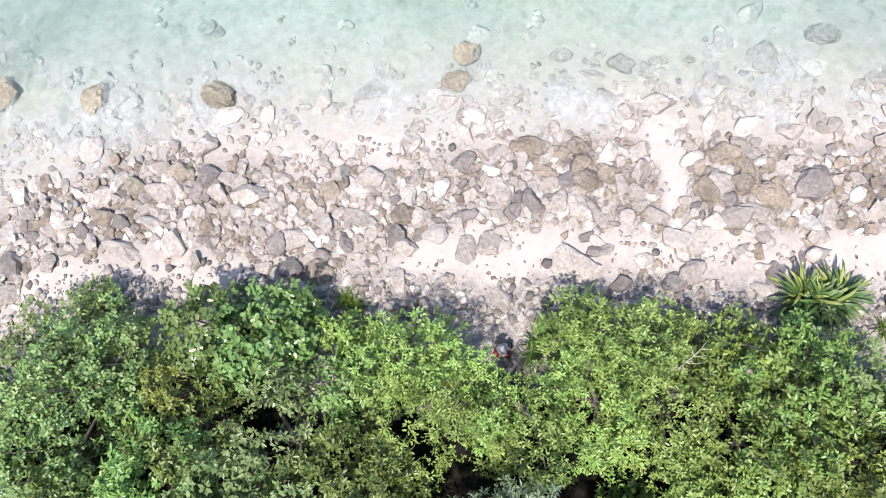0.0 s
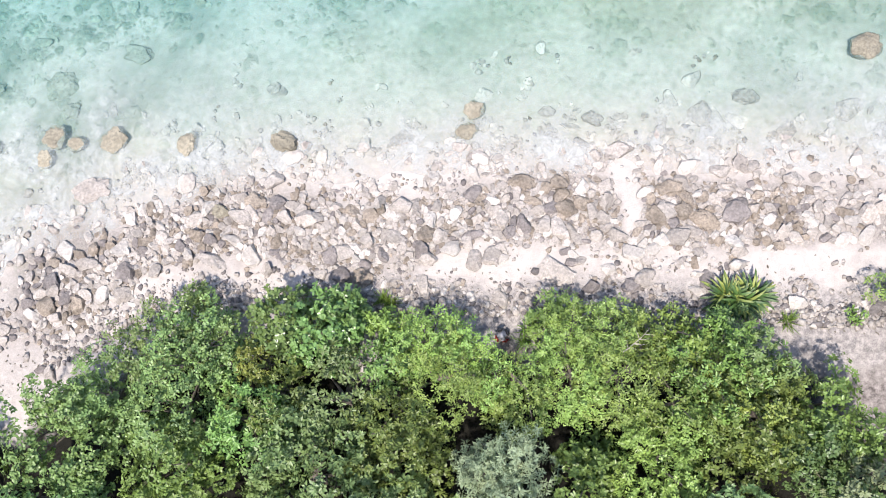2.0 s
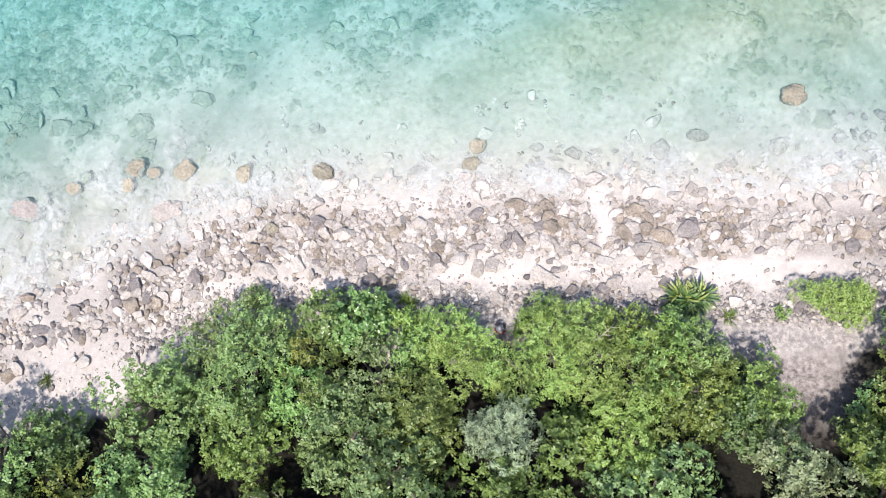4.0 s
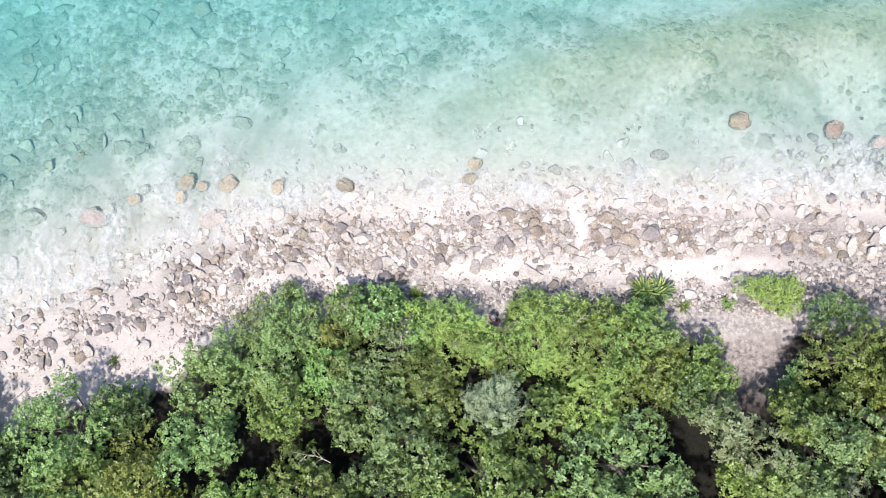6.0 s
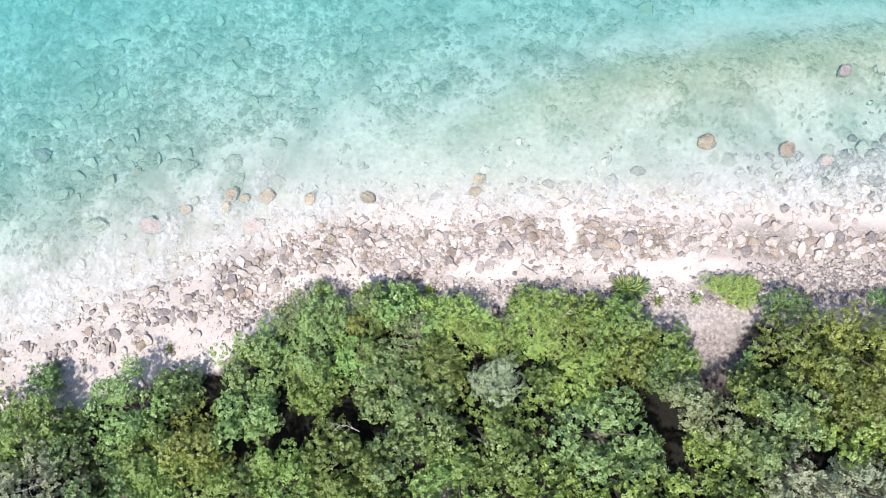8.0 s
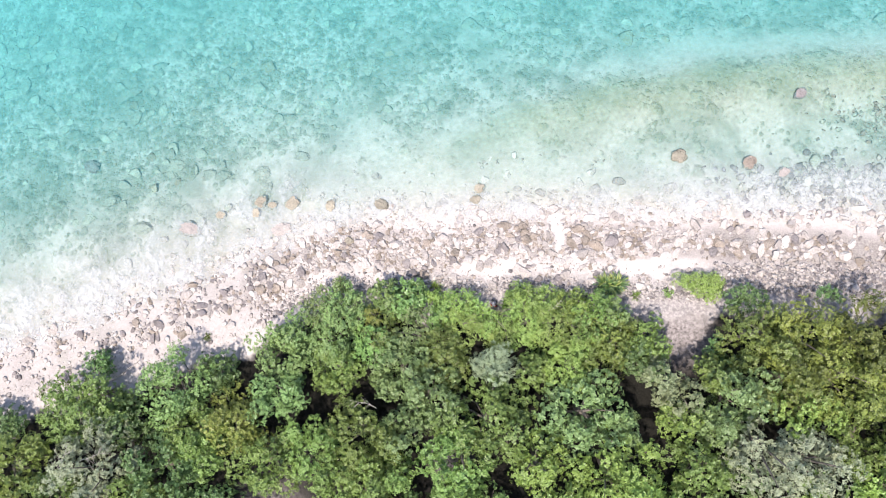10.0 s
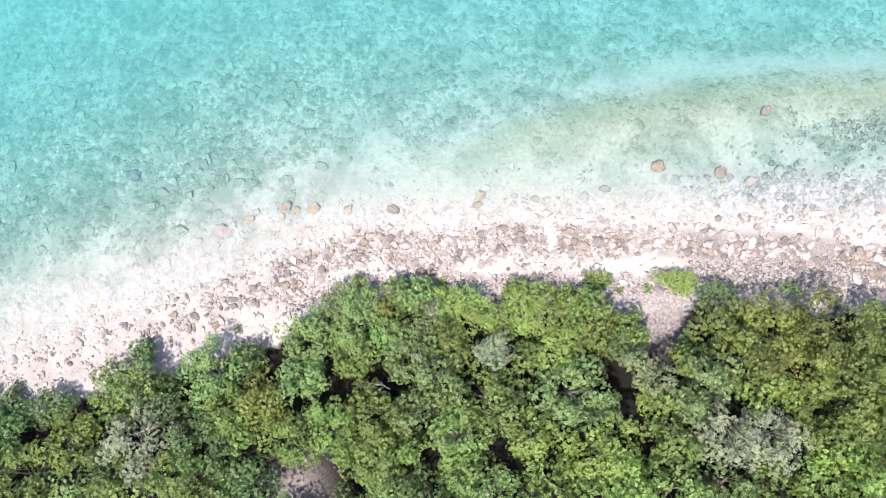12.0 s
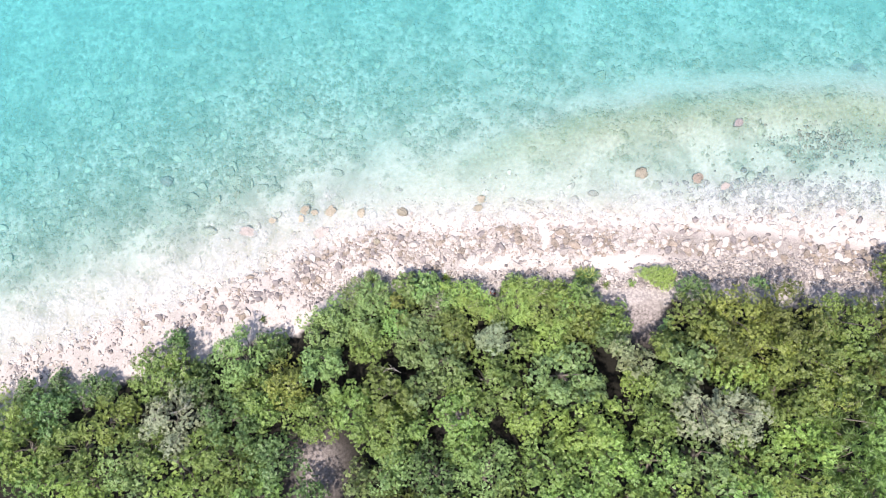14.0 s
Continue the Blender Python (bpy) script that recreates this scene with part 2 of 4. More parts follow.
def water_material():
    """Clear sea: it swallows red with depth, scatters a little turquoise, mirrors by its angle and carries thin wash."""
    m = Mat("sea_water")
    where = m.place()
    depth = m.math("MAXIMUM", m.attr("depth"), 0.0)
    tint = m.node("ShaderNodeCombineColor")
    for i, keep in enumerate((0.81, 0.957, 0.960)):
        m.link(m.math("POWER", keep, depth), tint.inputs[i])
    clear = m.node("ShaderNodeBsdfTransparent")
    m.link(tint.outputs[0], clear.inputs["Color"])
    cloud = m.node("ShaderNodeBsdfDiffuse")
    cloud.inputs["Color"].default_value = (0.10, 0.45, 0.47, 1)
    murk = m.node("ShaderNodeMixShader")
    m.link(m.math("SUBTRACT", 1.0, m.math("POWER", 0.915, depth)), murk.inputs[0])
    m.link(clear.outputs[0], murk.inputs[1])
    m.link(cloud.outputs[0], murk.inputs[2])
    wash = m.node("ShaderNodeBsdfDiffuse")
    wash.inputs["Color"].default_value = (0.44, 0.45, 0.45, 1)
    lace = m.math("MULTIPLY", m.ramp(m.noise(0.75, 6.0, 0.6, where, 0.8), (0.36, 0.12), (0.66, 1.0)), m.ramp(m.noise(4.0, 6.0, 0.7, where, 0.5), (0.34, 0.3), (0.62, 1.0)))
    foam = m.node("ShaderNodeMixShader")
    m.link(m.math("MULTIPLY", m.attr("foam"), lace, True), foam.inputs[0])
    m.link(murk.outputs[0], foam.inputs[1])
    m.link(wash.outputs[0], foam.inputs[2])
    bump = m.node("ShaderNodeBump")
    bump.inputs["Strength"].default_value, bump.inputs["Distance"].default_value = 0.5, 0.12
    m.link(m.math("ADD", m.noise(1.6, 3.0, 0.5, where, 0.4), m.math("MULTIPLY", m.noise(6.5, 3.0, 0.5, where), 0.3)), bump.inputs["Height"])
    mirror = m.node("ShaderNodeBsdfGlossy")
    mirror.inputs["Roughness"].default_value = 0.06
    m.link(bump.outputs[0], mirror.inputs["Normal"])
    fres = m.node("ShaderNodeFresnel")
    fres.inputs["IOR"].default_value = 1.33
    m.link(bump.outputs[0], fres.inputs["Normal"])
    top = m.node("ShaderNodeMixShader")
    m.link(fres.outputs[0], top.inputs[0])
    m.link(foam.outputs[0], top.inputs[1])
    m.link(mirror.outputs[0], top.inputs[2])
    m.link(top.outputs[0], m.out.inputs[0])
    return m.m


BARK, GROUND, WATER = bark_material(), ground_material(), water_material()


def plain_material(name, colour, rough=0.7):
    m = Mat(name)
    n = m.noise(30.0, 4.0)
    m.link(m.ramp(n, (0.3, tuple(c * 0.7 for c in colour)), (0.7, tuple(min(1, c * 1.2) for c in colour))), m.b.inputs["Base Color"])
    m.b.inputs["Roughness"].default_value = rough
    m.bump(n, 0.4, 0.005)
    return m.m


# ---------- the lie of the land ----------
SHORE_X = [-400, -36, -27, -19, -15, -11, -7, -3, 5, 13, 21, 27, 400]
SHORE_Y = [-120, -6.8, -3.9, -1.2, 0.4, 2.2, 3.1, 3.4, 3.5, 3.3, 3.2, 2.9, -20]
TREE_X = [-400, -36, -27, -22, -19, -15, -11, -9, 0, 8, 8.9, 9.2, 11.4, 11.8, 13, 27, 400]
TREE_Y = [-128, -10.5, -7.0, -5.6, -4.6, -3.6, -1.6, -0.6, -0.8, -1.0, -1.1, -1.1, -1.2, -1.2, -0.6, -1.2, -26]


def shore_y(x):
    return np.interp(x, SHORE_X, SHORE_Y)


def tree_y(x):
    return np.interp(x, TREE_X, TREE_Y)


BAND_X = [-60, -34, -28, -20, -15, -11.7, -8, -5, -3.5, -2, 0, 2, 5, 7, 12, 18, 24, 28, 50]
BAND_Y = [-20, -7.6, -5.4, -2.3, -0.6, 0.7, 2.1, 1.9, 1.5, 1.8, 2.3, 2.4, 2.3, 2.1, 2.1, 1.8, 1.0, 0.5, -3]
SAND_SPOTS = [(0.1, 0.85, 1.7, 0.62), (8.0, 0.9, 1.1, 0.55), (9.3, 0.85, 1.0, 0.6), (-6.5, 0.35, 1.5, 0.35), (3.95, 3.0, 0.4, 1.3), (-9.5, 0.35, 0.9, 0.5), (11.0, 1.1, 0.6, 0.3)]


def sand_spot(x, y):
    """1 on the bare patches of sand between the rocks, else 0."""
    return np.clip(sum(np.clip(3 * (1.15 - ((x - sx) / rx) ** 2 - ((y - sy) / ry) ** 2 + 0.9 * ripple(2.6 * x, 2.6 * y)), 0, 1) for sx, sy, rx, ry in SAND_SPOTS), 0, 1)


def rust(x, y):
    """Where along the shore the rocks are browner."""
    spots = sum(np.exp(-((x - a) / w) ** 4) for a, w in ((-7.0, 2.4), (2.7, 1.4), (7.4, 1.9), (13.5, 1.6), (19.0, 2.4), (-12.5, 1.6)))
    return 1.6 * spots - 0.6 + 0.6 * np.sin(2.3 * x + y)


def ripple(x, y):
    """Small rises and hollows, without a lattice."""
    return (np.sin(1.3 * x + 0.7 * np.sin(0.9 * y)) * np.sin(1.1 * y + 0.8 * np.sin(0.7 * x)) * 0.5
            + np.sin(2.9 * x + 1.7 * y) * np.sin(2.3 * y - 1.1 * x) * 0.3)


def ground_z(x, y):
    x, y = np.asarray(x, float), np.asarray(y, float)
    d = y - shore_y(x)
    gentle = 4.0 * np.clip((-x - 9) / 8, 0, 1)          # the western shallows fall off slowly
    out = np.maximum(d, 0) ** 2 / (np.maximum(d, 0) + gentle + 1e-6)
    land = 0.9 * (1 - np.exp(np.minimum(d, 0) / 6.0))
    bank = np.exp(-(((y - 9.8 - 0.10 * (np.clip(x, -20, 22) - 8)) / 2.6) ** 2)) / (1 + np.exp(-(x - 3) / 2.5))
    sea = -5.2 * (1 - np.exp(-(out / 20.0) ** 1.45))
    sea = sea * (1 - 0.72 * bank)
    rough = ripple(x, y) * np.where(d > 0, 0.05 + 0.05 * np.clip(d / 6, 0, 1), 0.04)
    return land + sea + rough + 0.05 * np.clip(-d, 0, 1) - (0.03 + 0.015 * gentle) * np.clip(d, 0, 1)


def spread(lo, hi, step, far):
    """Grid lines: even between lo and hi, then ever wider out to far on both sides."""
    inner = list(np.arange(lo, hi + step / 2, step))
    left, right, gap = [lo], [hi], step
    while right[-1] < far:
        gap *= 1.35
        right.append(right[-1] + gap)
        left.append(left[-1] - gap)
    return np.array(left[:0:-1] + inner + right[1:])


def sheet(name, xs, ys, height, material, attributes):
    """One grid sheet with float attributes on its corners."""
    gx, gy = np.meshgrid(xs, ys)
    gx, gy = gx.ravel(), gy.ravel()
    n, k = len(xs), len(ys)
    i = (np.arange(k - 1)[:, None] * n + np.arange(n - 1)).ravel()
    mesh = bpy.data.meshes.new(name)
    mesh.from_pydata(np.c_[gx, gy, height(gx, gy)].tolist(), [], np.c_[i, i + 1, i + n + 1, i + n].tolist())
    mesh.polygons.foreach_set("use_smooth", np.ones(len(mesh.polygons), bool))
    for key, fn in attributes.items():
        mesh.attributes.new(key, "FLOAT", "POINT").data.foreach_set("value", np.asarray(fn(gx, gy), np.float32))
    mesh.materials.append(material)
    mesh.update()
    return new(name, mesh)


def shelf_top(x):
    return 13.0 - 0.0085 * np.clip(20 - x, 0, 40) ** 2 - 0.010 * np.clip(x - 20, 0, 15) ** 2 + 0.2 * np.sin(1.1 * x)


def algae_on(x, y):
    """A brown-green shelf of weed that runs out from the east into the shallows."""
    upper = shelf_top(x)
    lower = 7.9 + 0.08 * np.clip(x - 8, -12, 12)
    inside = 1 / (1 + np.exp(np.minimum((y - upper) * 5.0, 60))) / (1 + np.exp(-(y - lower) * 1.1)) / (1 + np.exp(-(x + 2) / 2.2))
    return 0.85 * inside * (0.42 + 0.58 * np.exp(-((y - upper + 1.1) / 1.5) ** 2))


def foam_on(x, y):
    d = y - shore_y(x)
    west = 1 / (1 + np.exp((x + 9) / 2.0))
    near = np.exp(-((d - 0.7) / 1.15) ** 2)
    wide = np.exp(-((d - 2.4) / 2.6) ** 2) * west
    east = np.exp(-((y - 5.6) / 1.2) ** 2) / (1 + np.exp(-(x - 9) / 2.0)) * 0.62
    return np.clip(0.8 * near + 0.7 * wide + east, 0, 0.85)


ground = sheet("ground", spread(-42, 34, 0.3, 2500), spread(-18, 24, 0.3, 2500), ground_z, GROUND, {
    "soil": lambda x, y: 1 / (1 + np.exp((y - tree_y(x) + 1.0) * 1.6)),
    "litter": lambda x, y: np.clip(1.7 * np.exp(-((y - tree_y(x) - 0.45) / np.interp(x, [6.5, 10], [0.85, 1.25])) ** 2), 0, 1) * (1 - 0.9 * sand_spot(x, y)) * (0.35 + 0.65 / (1 + np.exp(-(x + 8) * 1.0))),
    "gravel": lambda x, y: np.exp(-((y - np.interp(x, BAND_X, BAND_Y) - 0.15) / np.where(x < -12, 1.7, 1.05)) ** 4) * np.clip((x + 18) / 5, 0.6, 1) * np.clip(0.78 + 0.3 * rust(x, y), 0.45, 1) * (1 - sand_spot(x, y)),
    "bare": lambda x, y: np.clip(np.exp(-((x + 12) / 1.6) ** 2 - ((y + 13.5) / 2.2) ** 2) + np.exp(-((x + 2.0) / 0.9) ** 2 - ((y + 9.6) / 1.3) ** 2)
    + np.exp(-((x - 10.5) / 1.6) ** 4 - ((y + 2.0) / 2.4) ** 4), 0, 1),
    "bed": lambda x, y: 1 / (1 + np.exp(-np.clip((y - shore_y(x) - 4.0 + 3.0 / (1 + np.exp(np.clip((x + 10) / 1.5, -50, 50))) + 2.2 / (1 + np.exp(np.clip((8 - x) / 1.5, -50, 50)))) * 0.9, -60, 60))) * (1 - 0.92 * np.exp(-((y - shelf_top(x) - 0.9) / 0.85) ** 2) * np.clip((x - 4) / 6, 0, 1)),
    "algae": algae_on,
    "reefy": lambda x, y: np.clip((y - shore_y(x) - 4.0) / 5.0, 0, 1) * (1 - 0.75 * np.clip(algae_on(x, y), 0, 1)) * (1 - 0.9 * np.exp(-((y - shelf_top(x) - 1.1) / 1.0) ** 2) * np.clip((x - 2) / 6, 0, 1)) * (0.75 + 0.25 * np.clip(-x / 10, 0, 1)),
    "wet": lambda x, y: np.clip((y - shore_y(x) - 0.2) / 0.8, 0, 1),
})
tagged(ground, "white coral sand beach sloping into a shallow sea bed", "ground", kind="structure")

# the sea starts where the sand dips below it
water = sheet("water", spread(-42, 34, 0.5, 2500), spread(-11, 24, 0.5, 2500)[9:], lambda x, y: np.zeros_like(x) + 0.012 * ripple(x * 0.8, y * 0.8), WATER, {
    "depth": lambda x, y: np.maximum(0, -ground_z(x, y)) + 0.36 * np.clip((y - shore_y(x) - 0.4) / (2.0 + 4.0 * np.clip((-x - 9) / 8, 0, 1)), 0, 1),
    "foam": foam_on,
})
tagged(water, "clear turquoise sea water with thin white wash", "sea", kind="structure")


# ---------- foliage ----------
LEAF_OUTLINE = np.array([(0.0, 0.0), (0.34, 0.42), (0.75, 0.40), (1.0, 0.0), (0.75, -0.40), (0.34, -0.42)])


def unit(v):
    return v / np.maximum(np.linalg.norm(v, axis=-1, keepdims=True), 1e-9)


SIMPLE_OUTLINE = np.array([(0.0, 0.0), (0.55, 0.5), (1.0, 0.0), (0.55, -0.5)])


def leaves_mesh(name, base, along, up, length, width, fold, material, fine, droop=0.12):
    """A mesh of folded leaves, six- or four-cornered: where each begins, the way it points, its face, and its size."""
    n = len(base)
    outline = LEAF_OUTLINE if fine else SIMPLE_OUTLINE
    k = len(outline)
    side = unit(np.cross(up, along))
    face = np.cross(along, side)
    t, s = outline[:, 0], outline[:, 1]
    rise = fold * np.abs(s) - droop * t * t
    co = (base[:, None] + along[:, None] * (t[None, :, None] * length[:, None, None]) + side[:, None] * (s[None, :, None] * width[:, None, None])
          + face[:, None] * (rise[None, :, None] * length[:, None, None]))
    mesh = bpy.data.meshes.new(name)
    mesh.vertices.add(k * n)
    mesh.vertices.foreach_set("co", co.astype(np.float32).ravel())
    first = (np.arange(n) * k)[:, None]
    halves = ([0, 3, 2, 1], [0, 5, 4, 3]) if fine else ([0, 2, 1], [0, 3, 2])
    corners = np.concatenate([first + h for h in halves], 1).ravel()
    mesh.loops.add(len(corners))
    mesh.loops.foreach_set("vertex_index", corners.astype(np.int32))
    mesh.polygons.add(2 * n)
    mesh.polygons.foreach_set("loop_start", (np.arange(2 * n) * len(halves[0])).astype(np.int32))
    mesh.materials.append(material)
    mesh.update(calc_edges=True)
    return mesh


# leaf length, width over length, leaves a shoot, shoots to the square metre of clump, lift of the leaves
LEAF_HABIT = {
    "small": (0.105, 0.62, 6, 31, 0.40), "broad": (0.14, 0.80, 6, 27, 0.30), "bright": (0.10, 0.42, 7, 42, 0.5), "ochre": (0.115, 0.50, 6, 26, 0.4),
    "dusk": (0.135, 0.46, 7, 22, 0.4), "olive": (0.13, 0.46, 7, 23, 0.4), "drab": (0.15, 0.44, 8, 18, 0.35), "dark": (0.135, 0.52, 7, 20, 0.4), "green": (0.15, 0.46, 8, 18, 0.4),
    "lime": (0.14, 0.50, 7, 20, 0.4), "pale": (0.14, 0.20, 12, 26, 0.7), "grey": (0.14, 0.40, 8, 20, 0.5), "sage": (0.14, 0.44, 8, 20, 0.45), "strap": (0.48, 0.11, 16, 4, 0.5),
}


def crown_clumps(radius, height, low, gen, bush):
    """Clumps of a crown: an uneven dome, broken at the rim, with a skirt of lower clumps."""
    clumps, size = [], (0.22 + 0.06 * radius if bush else 0.38 + 0.13 * radius)
    wobble = gen.uniform(0, 6.3, 3)
    for _ in range(int(9 * (radius / size) ** 2)):
        a, q = gen.uniform(0, 6.283), math.sqrt(gen.uniform(0, 1))
        edge = 1 + 0.13 * math.sin(2 * a + wobble[0]) + 0.10 * math.sin(3 * a + wobble[1]) + 0.06 * math.sin(5 * a + wobble[2])
        r = (radius - 0.95 * size) * q * edge
        z = height - size * 0.8 - (0.8 if bush else 1.0) * (height - low) * q ** (2.4 if bush else 2.6) + gen.uniform(-1.3, 0.6) * size
        p = (r * math.cos(a), r * math.sin(a), z)
        s = size * gen.uniform(0.75, 1.25)
        if all((p[0] - c[0]) ** 2 + (p[1] - c[1]) ** 2 > ((0.72 if bush else 0.76) * (s + c[3])) ** 2 for c in clumps):
            clumps.append((*p, s))
    for _ in range(int(6.0 * radius / size)):
        a = gen.uniform(0, 6.283)
        r = (radius - 0.8 * size) * gen.uniform(0.3, 1.05)
        clumps.append((r * math.cos(a), r * math.sin(a), gen.uniform(0.5 * low, 0.42 * (low + height)), size * gen.uniform(0.7, 1.0)))
    return np.array(clumps)


def crown_mesh(species, clumps, gen, thick=1.0, fine=True):
    """Shoots with whorls of leaves over the upper side of every clump."""
    size, slim, whorl, dense, lift = LEAF_HABIT[species]
    whorl += 0 if fine else 3
    area = 4.2 * clumps[:, 3] ** 2 * thick
    many = np.maximum(5, (area * dense * (1.45 if fine else 1.2)).astype(int))
    owner = np.repeat(np.arange(len(clumps)), many)
    n = len(owner)
    a, h = gen.uniform(0, 6.283, n), gen.uniform(-0.1, 1.0, n)
    out = np.c_[np.cos(a) * np.sqrt(1 - h * h), np.sin(a) * np.sqrt(1 - h * h), h]
    shoot = clumps[owner, :3] + out * (clumps[owner, 3] * gen.uniform(0.66, 1.1, n))[:, None]
    axis = unit(out * 0.95 + np.array((0, -0.05, 0.55 if fine else 0.25)) + gen.normal(0, 0.22 if fine else 0.12, (n, 3)))
    own = np.repeat(np.arange(n), whorl)
    k = len(own)
    turn = np.tile(np.arange(whorl) * 6.283 / whorl, n) + np.repeat(gen.uniform(0, 6.283, n), whorl) + gen.normal(0, 0.25, k)
    ax = axis[own]
    e1 = unit(np.cross(ax, np.array((0.31, 0.77, 0.2))))
    e2 = np.cross(ax, e1)
    radial = e1 * np.cos(turn)[:, None] + e2 * np.sin(turn)[:, None]
    raised = lift + gen.normal(0, 0.40, k) if fine else gen.uniform(-0.15, 1.0, k)
    along = unit(radial + ax * raised[:, None])
    up = unit(ax - along * (ax * along).sum(1, keepdims=True))
    length = size * gen.uniform(0.65, 1.2, k) * (0.84 if fine else 0.86)
    base = shoot[own] + radial * 0.015 + ax * (gen.uniform(-0.05, 0.05, k))[:, None]
    return leaves_mesh("crown", base, along, up, length, length * slim * (1.0 if fine else 1.2), 0.16, LEAVES[species], fine)


def tubes_mesh(name, runs, material, sides=7):
    """Tapered round limbs, each given by its points and radii, in one mesh."""
    verts, faces = [], []
    for points, radii in runs:
        start = len(verts)
        for j, (p, r) in enumerate(zip(points, radii)):
            ahead = Vector(points[min(j + 1, len(points) - 1)]) - Vector(points[max(j - 1, 0)])
            q = ahead.to_track_quat("Z", "Y")
            for s in range(sides):
                verts.append(Vector(p) + q @ Vector((r * math.cos(6.283 * s / sides), r * math.sin(6.283 * s / sides), 0)))
        for j in range(len(points) - 1):
            for s in range(sides):
                b, c = start + j * sides + s, start + j * sides + (s + 1) % sides
                faces.append((b, c, c + sides, b + sides))
        faces.append([start + (len(points) - 1) * sides + s for s in range(sides)])
    mesh = bpy.data.meshes.new(name)
    mesh.from_pydata(verts, [], faces)
    mesh.polygons.foreach_set("use_smooth", np.ones(len(mesh.polygons), bool))
    mesh.materials.append(material)
    mesh.update()
    return mesh


def child(name, mesh, parent, label=""):
    ob = new(name, mesh)
    ob.parent = parent
    return tagged(ob, label) if label else ob


def tree(x, y, radius, height, species, seed):
    """A shore tree or bush: leaning trunk, limbs up into the clumps, crown of leaves."""
    gen = np.random.default_rng(seed)
    z = float(ground_z(x, y))
    bush = height < 3.5
    near = abs(x) < 10.5 and y > -3.6 and height < 3.7
    root = new("shrub" if bush else "tree")
    root.location = (x, y, z - 0.05)
    tall = height
    low = 0.25 * tall if bush else 0.42 * tall
    clumps = crown_clumps(radius, tall, low, gen, near)
    lean = gen.normal(0, 0.12 * tall, 2)
    fork = Vector((lean[0] * 0.4, lean[1] * 0.4, tall * 0.34))
    thick = 0.035 * tall + 0.02
    runs = [([(0, 0, -0.15), (lean[0] * 0.12, lean[1] * 0.2, tall * 0.16), tuple(fork)], [thick, thick * 0.8, thick * 0.65])]
    for c in clumps[gen.permutation(len(clumps))[:min(len(clumps), 9)]]:
        end = Vector((c[0], c[1], c[2] - 0.35 * c[3]))
        bend = fork.lerp(end, 0.5) + Vector((*gen.normal(0, 0.12, 2), -0.12 * tall))
        runs.append(([tuple(fork), tuple(bend), tuple(end)], [thick * 0.4, thick * 0.2, thick * 0.07]))
    child("trunk", tubes_mesh("trunk", runs, BARK), root, "grey-brown forked trunk and limbs")
    child("crown", crown_mesh(species, clumps, gen, 0.8 if y < -11 else 1.0, near), root, "leafy crown")
    kind = "shrub" if bush else "tree"
    return tagged(root, f"{'low coastal shrub' if bush else 'shore tree'} {LOOKS[species]}", kind, "shore thicket")


FRONT_SHRUBS_WEST = [
    (-8.1, -1.8, 1.7, 3.0, "small"),
    (-9.1, -1.4, 1.3, 2.8, "small"),
    (-7.3, -1.2, 1.0, 2.6, "small"),
    (-8.2, -0.2, 0.6, 1.9, "small"),
    (-8.3, -3.0, 1.6, 3.4, "small"),
    (-5.5, -0.8, 1.2, 2.7, "broad"),
    (-4.5, -0.9, 1.2, 2.8, "broad"),
    (-3.9, -0.5, 0.8, 2.4, "broad"),
    (-6.2, -1.8, 0.7, 2.8, "ochre"),
    (-5.6, -2.7, 1.2, 3.3, "olive"),
    (-3.9, -2.5, 1.3, 3.4, "drab"),
]
FRONT_SHRUBS = [
    (-2.8, -0.8, 0.6, 2.3, "lime"),
    (-1.7, -1.2, 1.2, 2.9, "bright"),
    (-0.8, -1.2, 0.8, 2.7, "bright"),
    (-1.3, -2.2, 1.5, 3.3, "bright"),
    (0.1, -2.2, 0.9, 3.0, "bright"),
    (-2.6, -1.8, 1.0, 3.1, "green"),
    (2.0, -1.0, 1.1, 2.8, "bright"),
    (1.5, -0.4, 0.7, 2.2, "green"),
    (2.9, -1.0, 1.1, 2.9, "bright"),
    (3.8, -0.7, 0.5, 2.2, "bright"),
    (2.0, -2.2, 1.4, 3.3, "bright"),
    (3.2, -2.1, 1.4, 3.4, "bright"),
]
FRONT_SHRUBS_EAST = [
    (0.7, -2.6, 1.2, 3.4, "bright"),
    (4.2, -1.3, 0.8, 2.9, "green"),
    (4.8, -1.2, 0.9, 2.8, "lime"),
    (5.7, -1.9, 1.5, 3.5, "olive"),
    (5.9, -1.0, 0.7, 2.3, "olive"),
    (6.7, -1.6, 1.2, 3.1, "drab"),
    (5.0, -2.8, 1.4, 3.6, "olive"),
    (6.4, -2.9, 1.3, 3.6, "ochre"),
    (-6.2, -3.3, 1.2, 3.5, "green"),
    (-2.4, -3.2, 1.2, 3.6, "olive"),
]
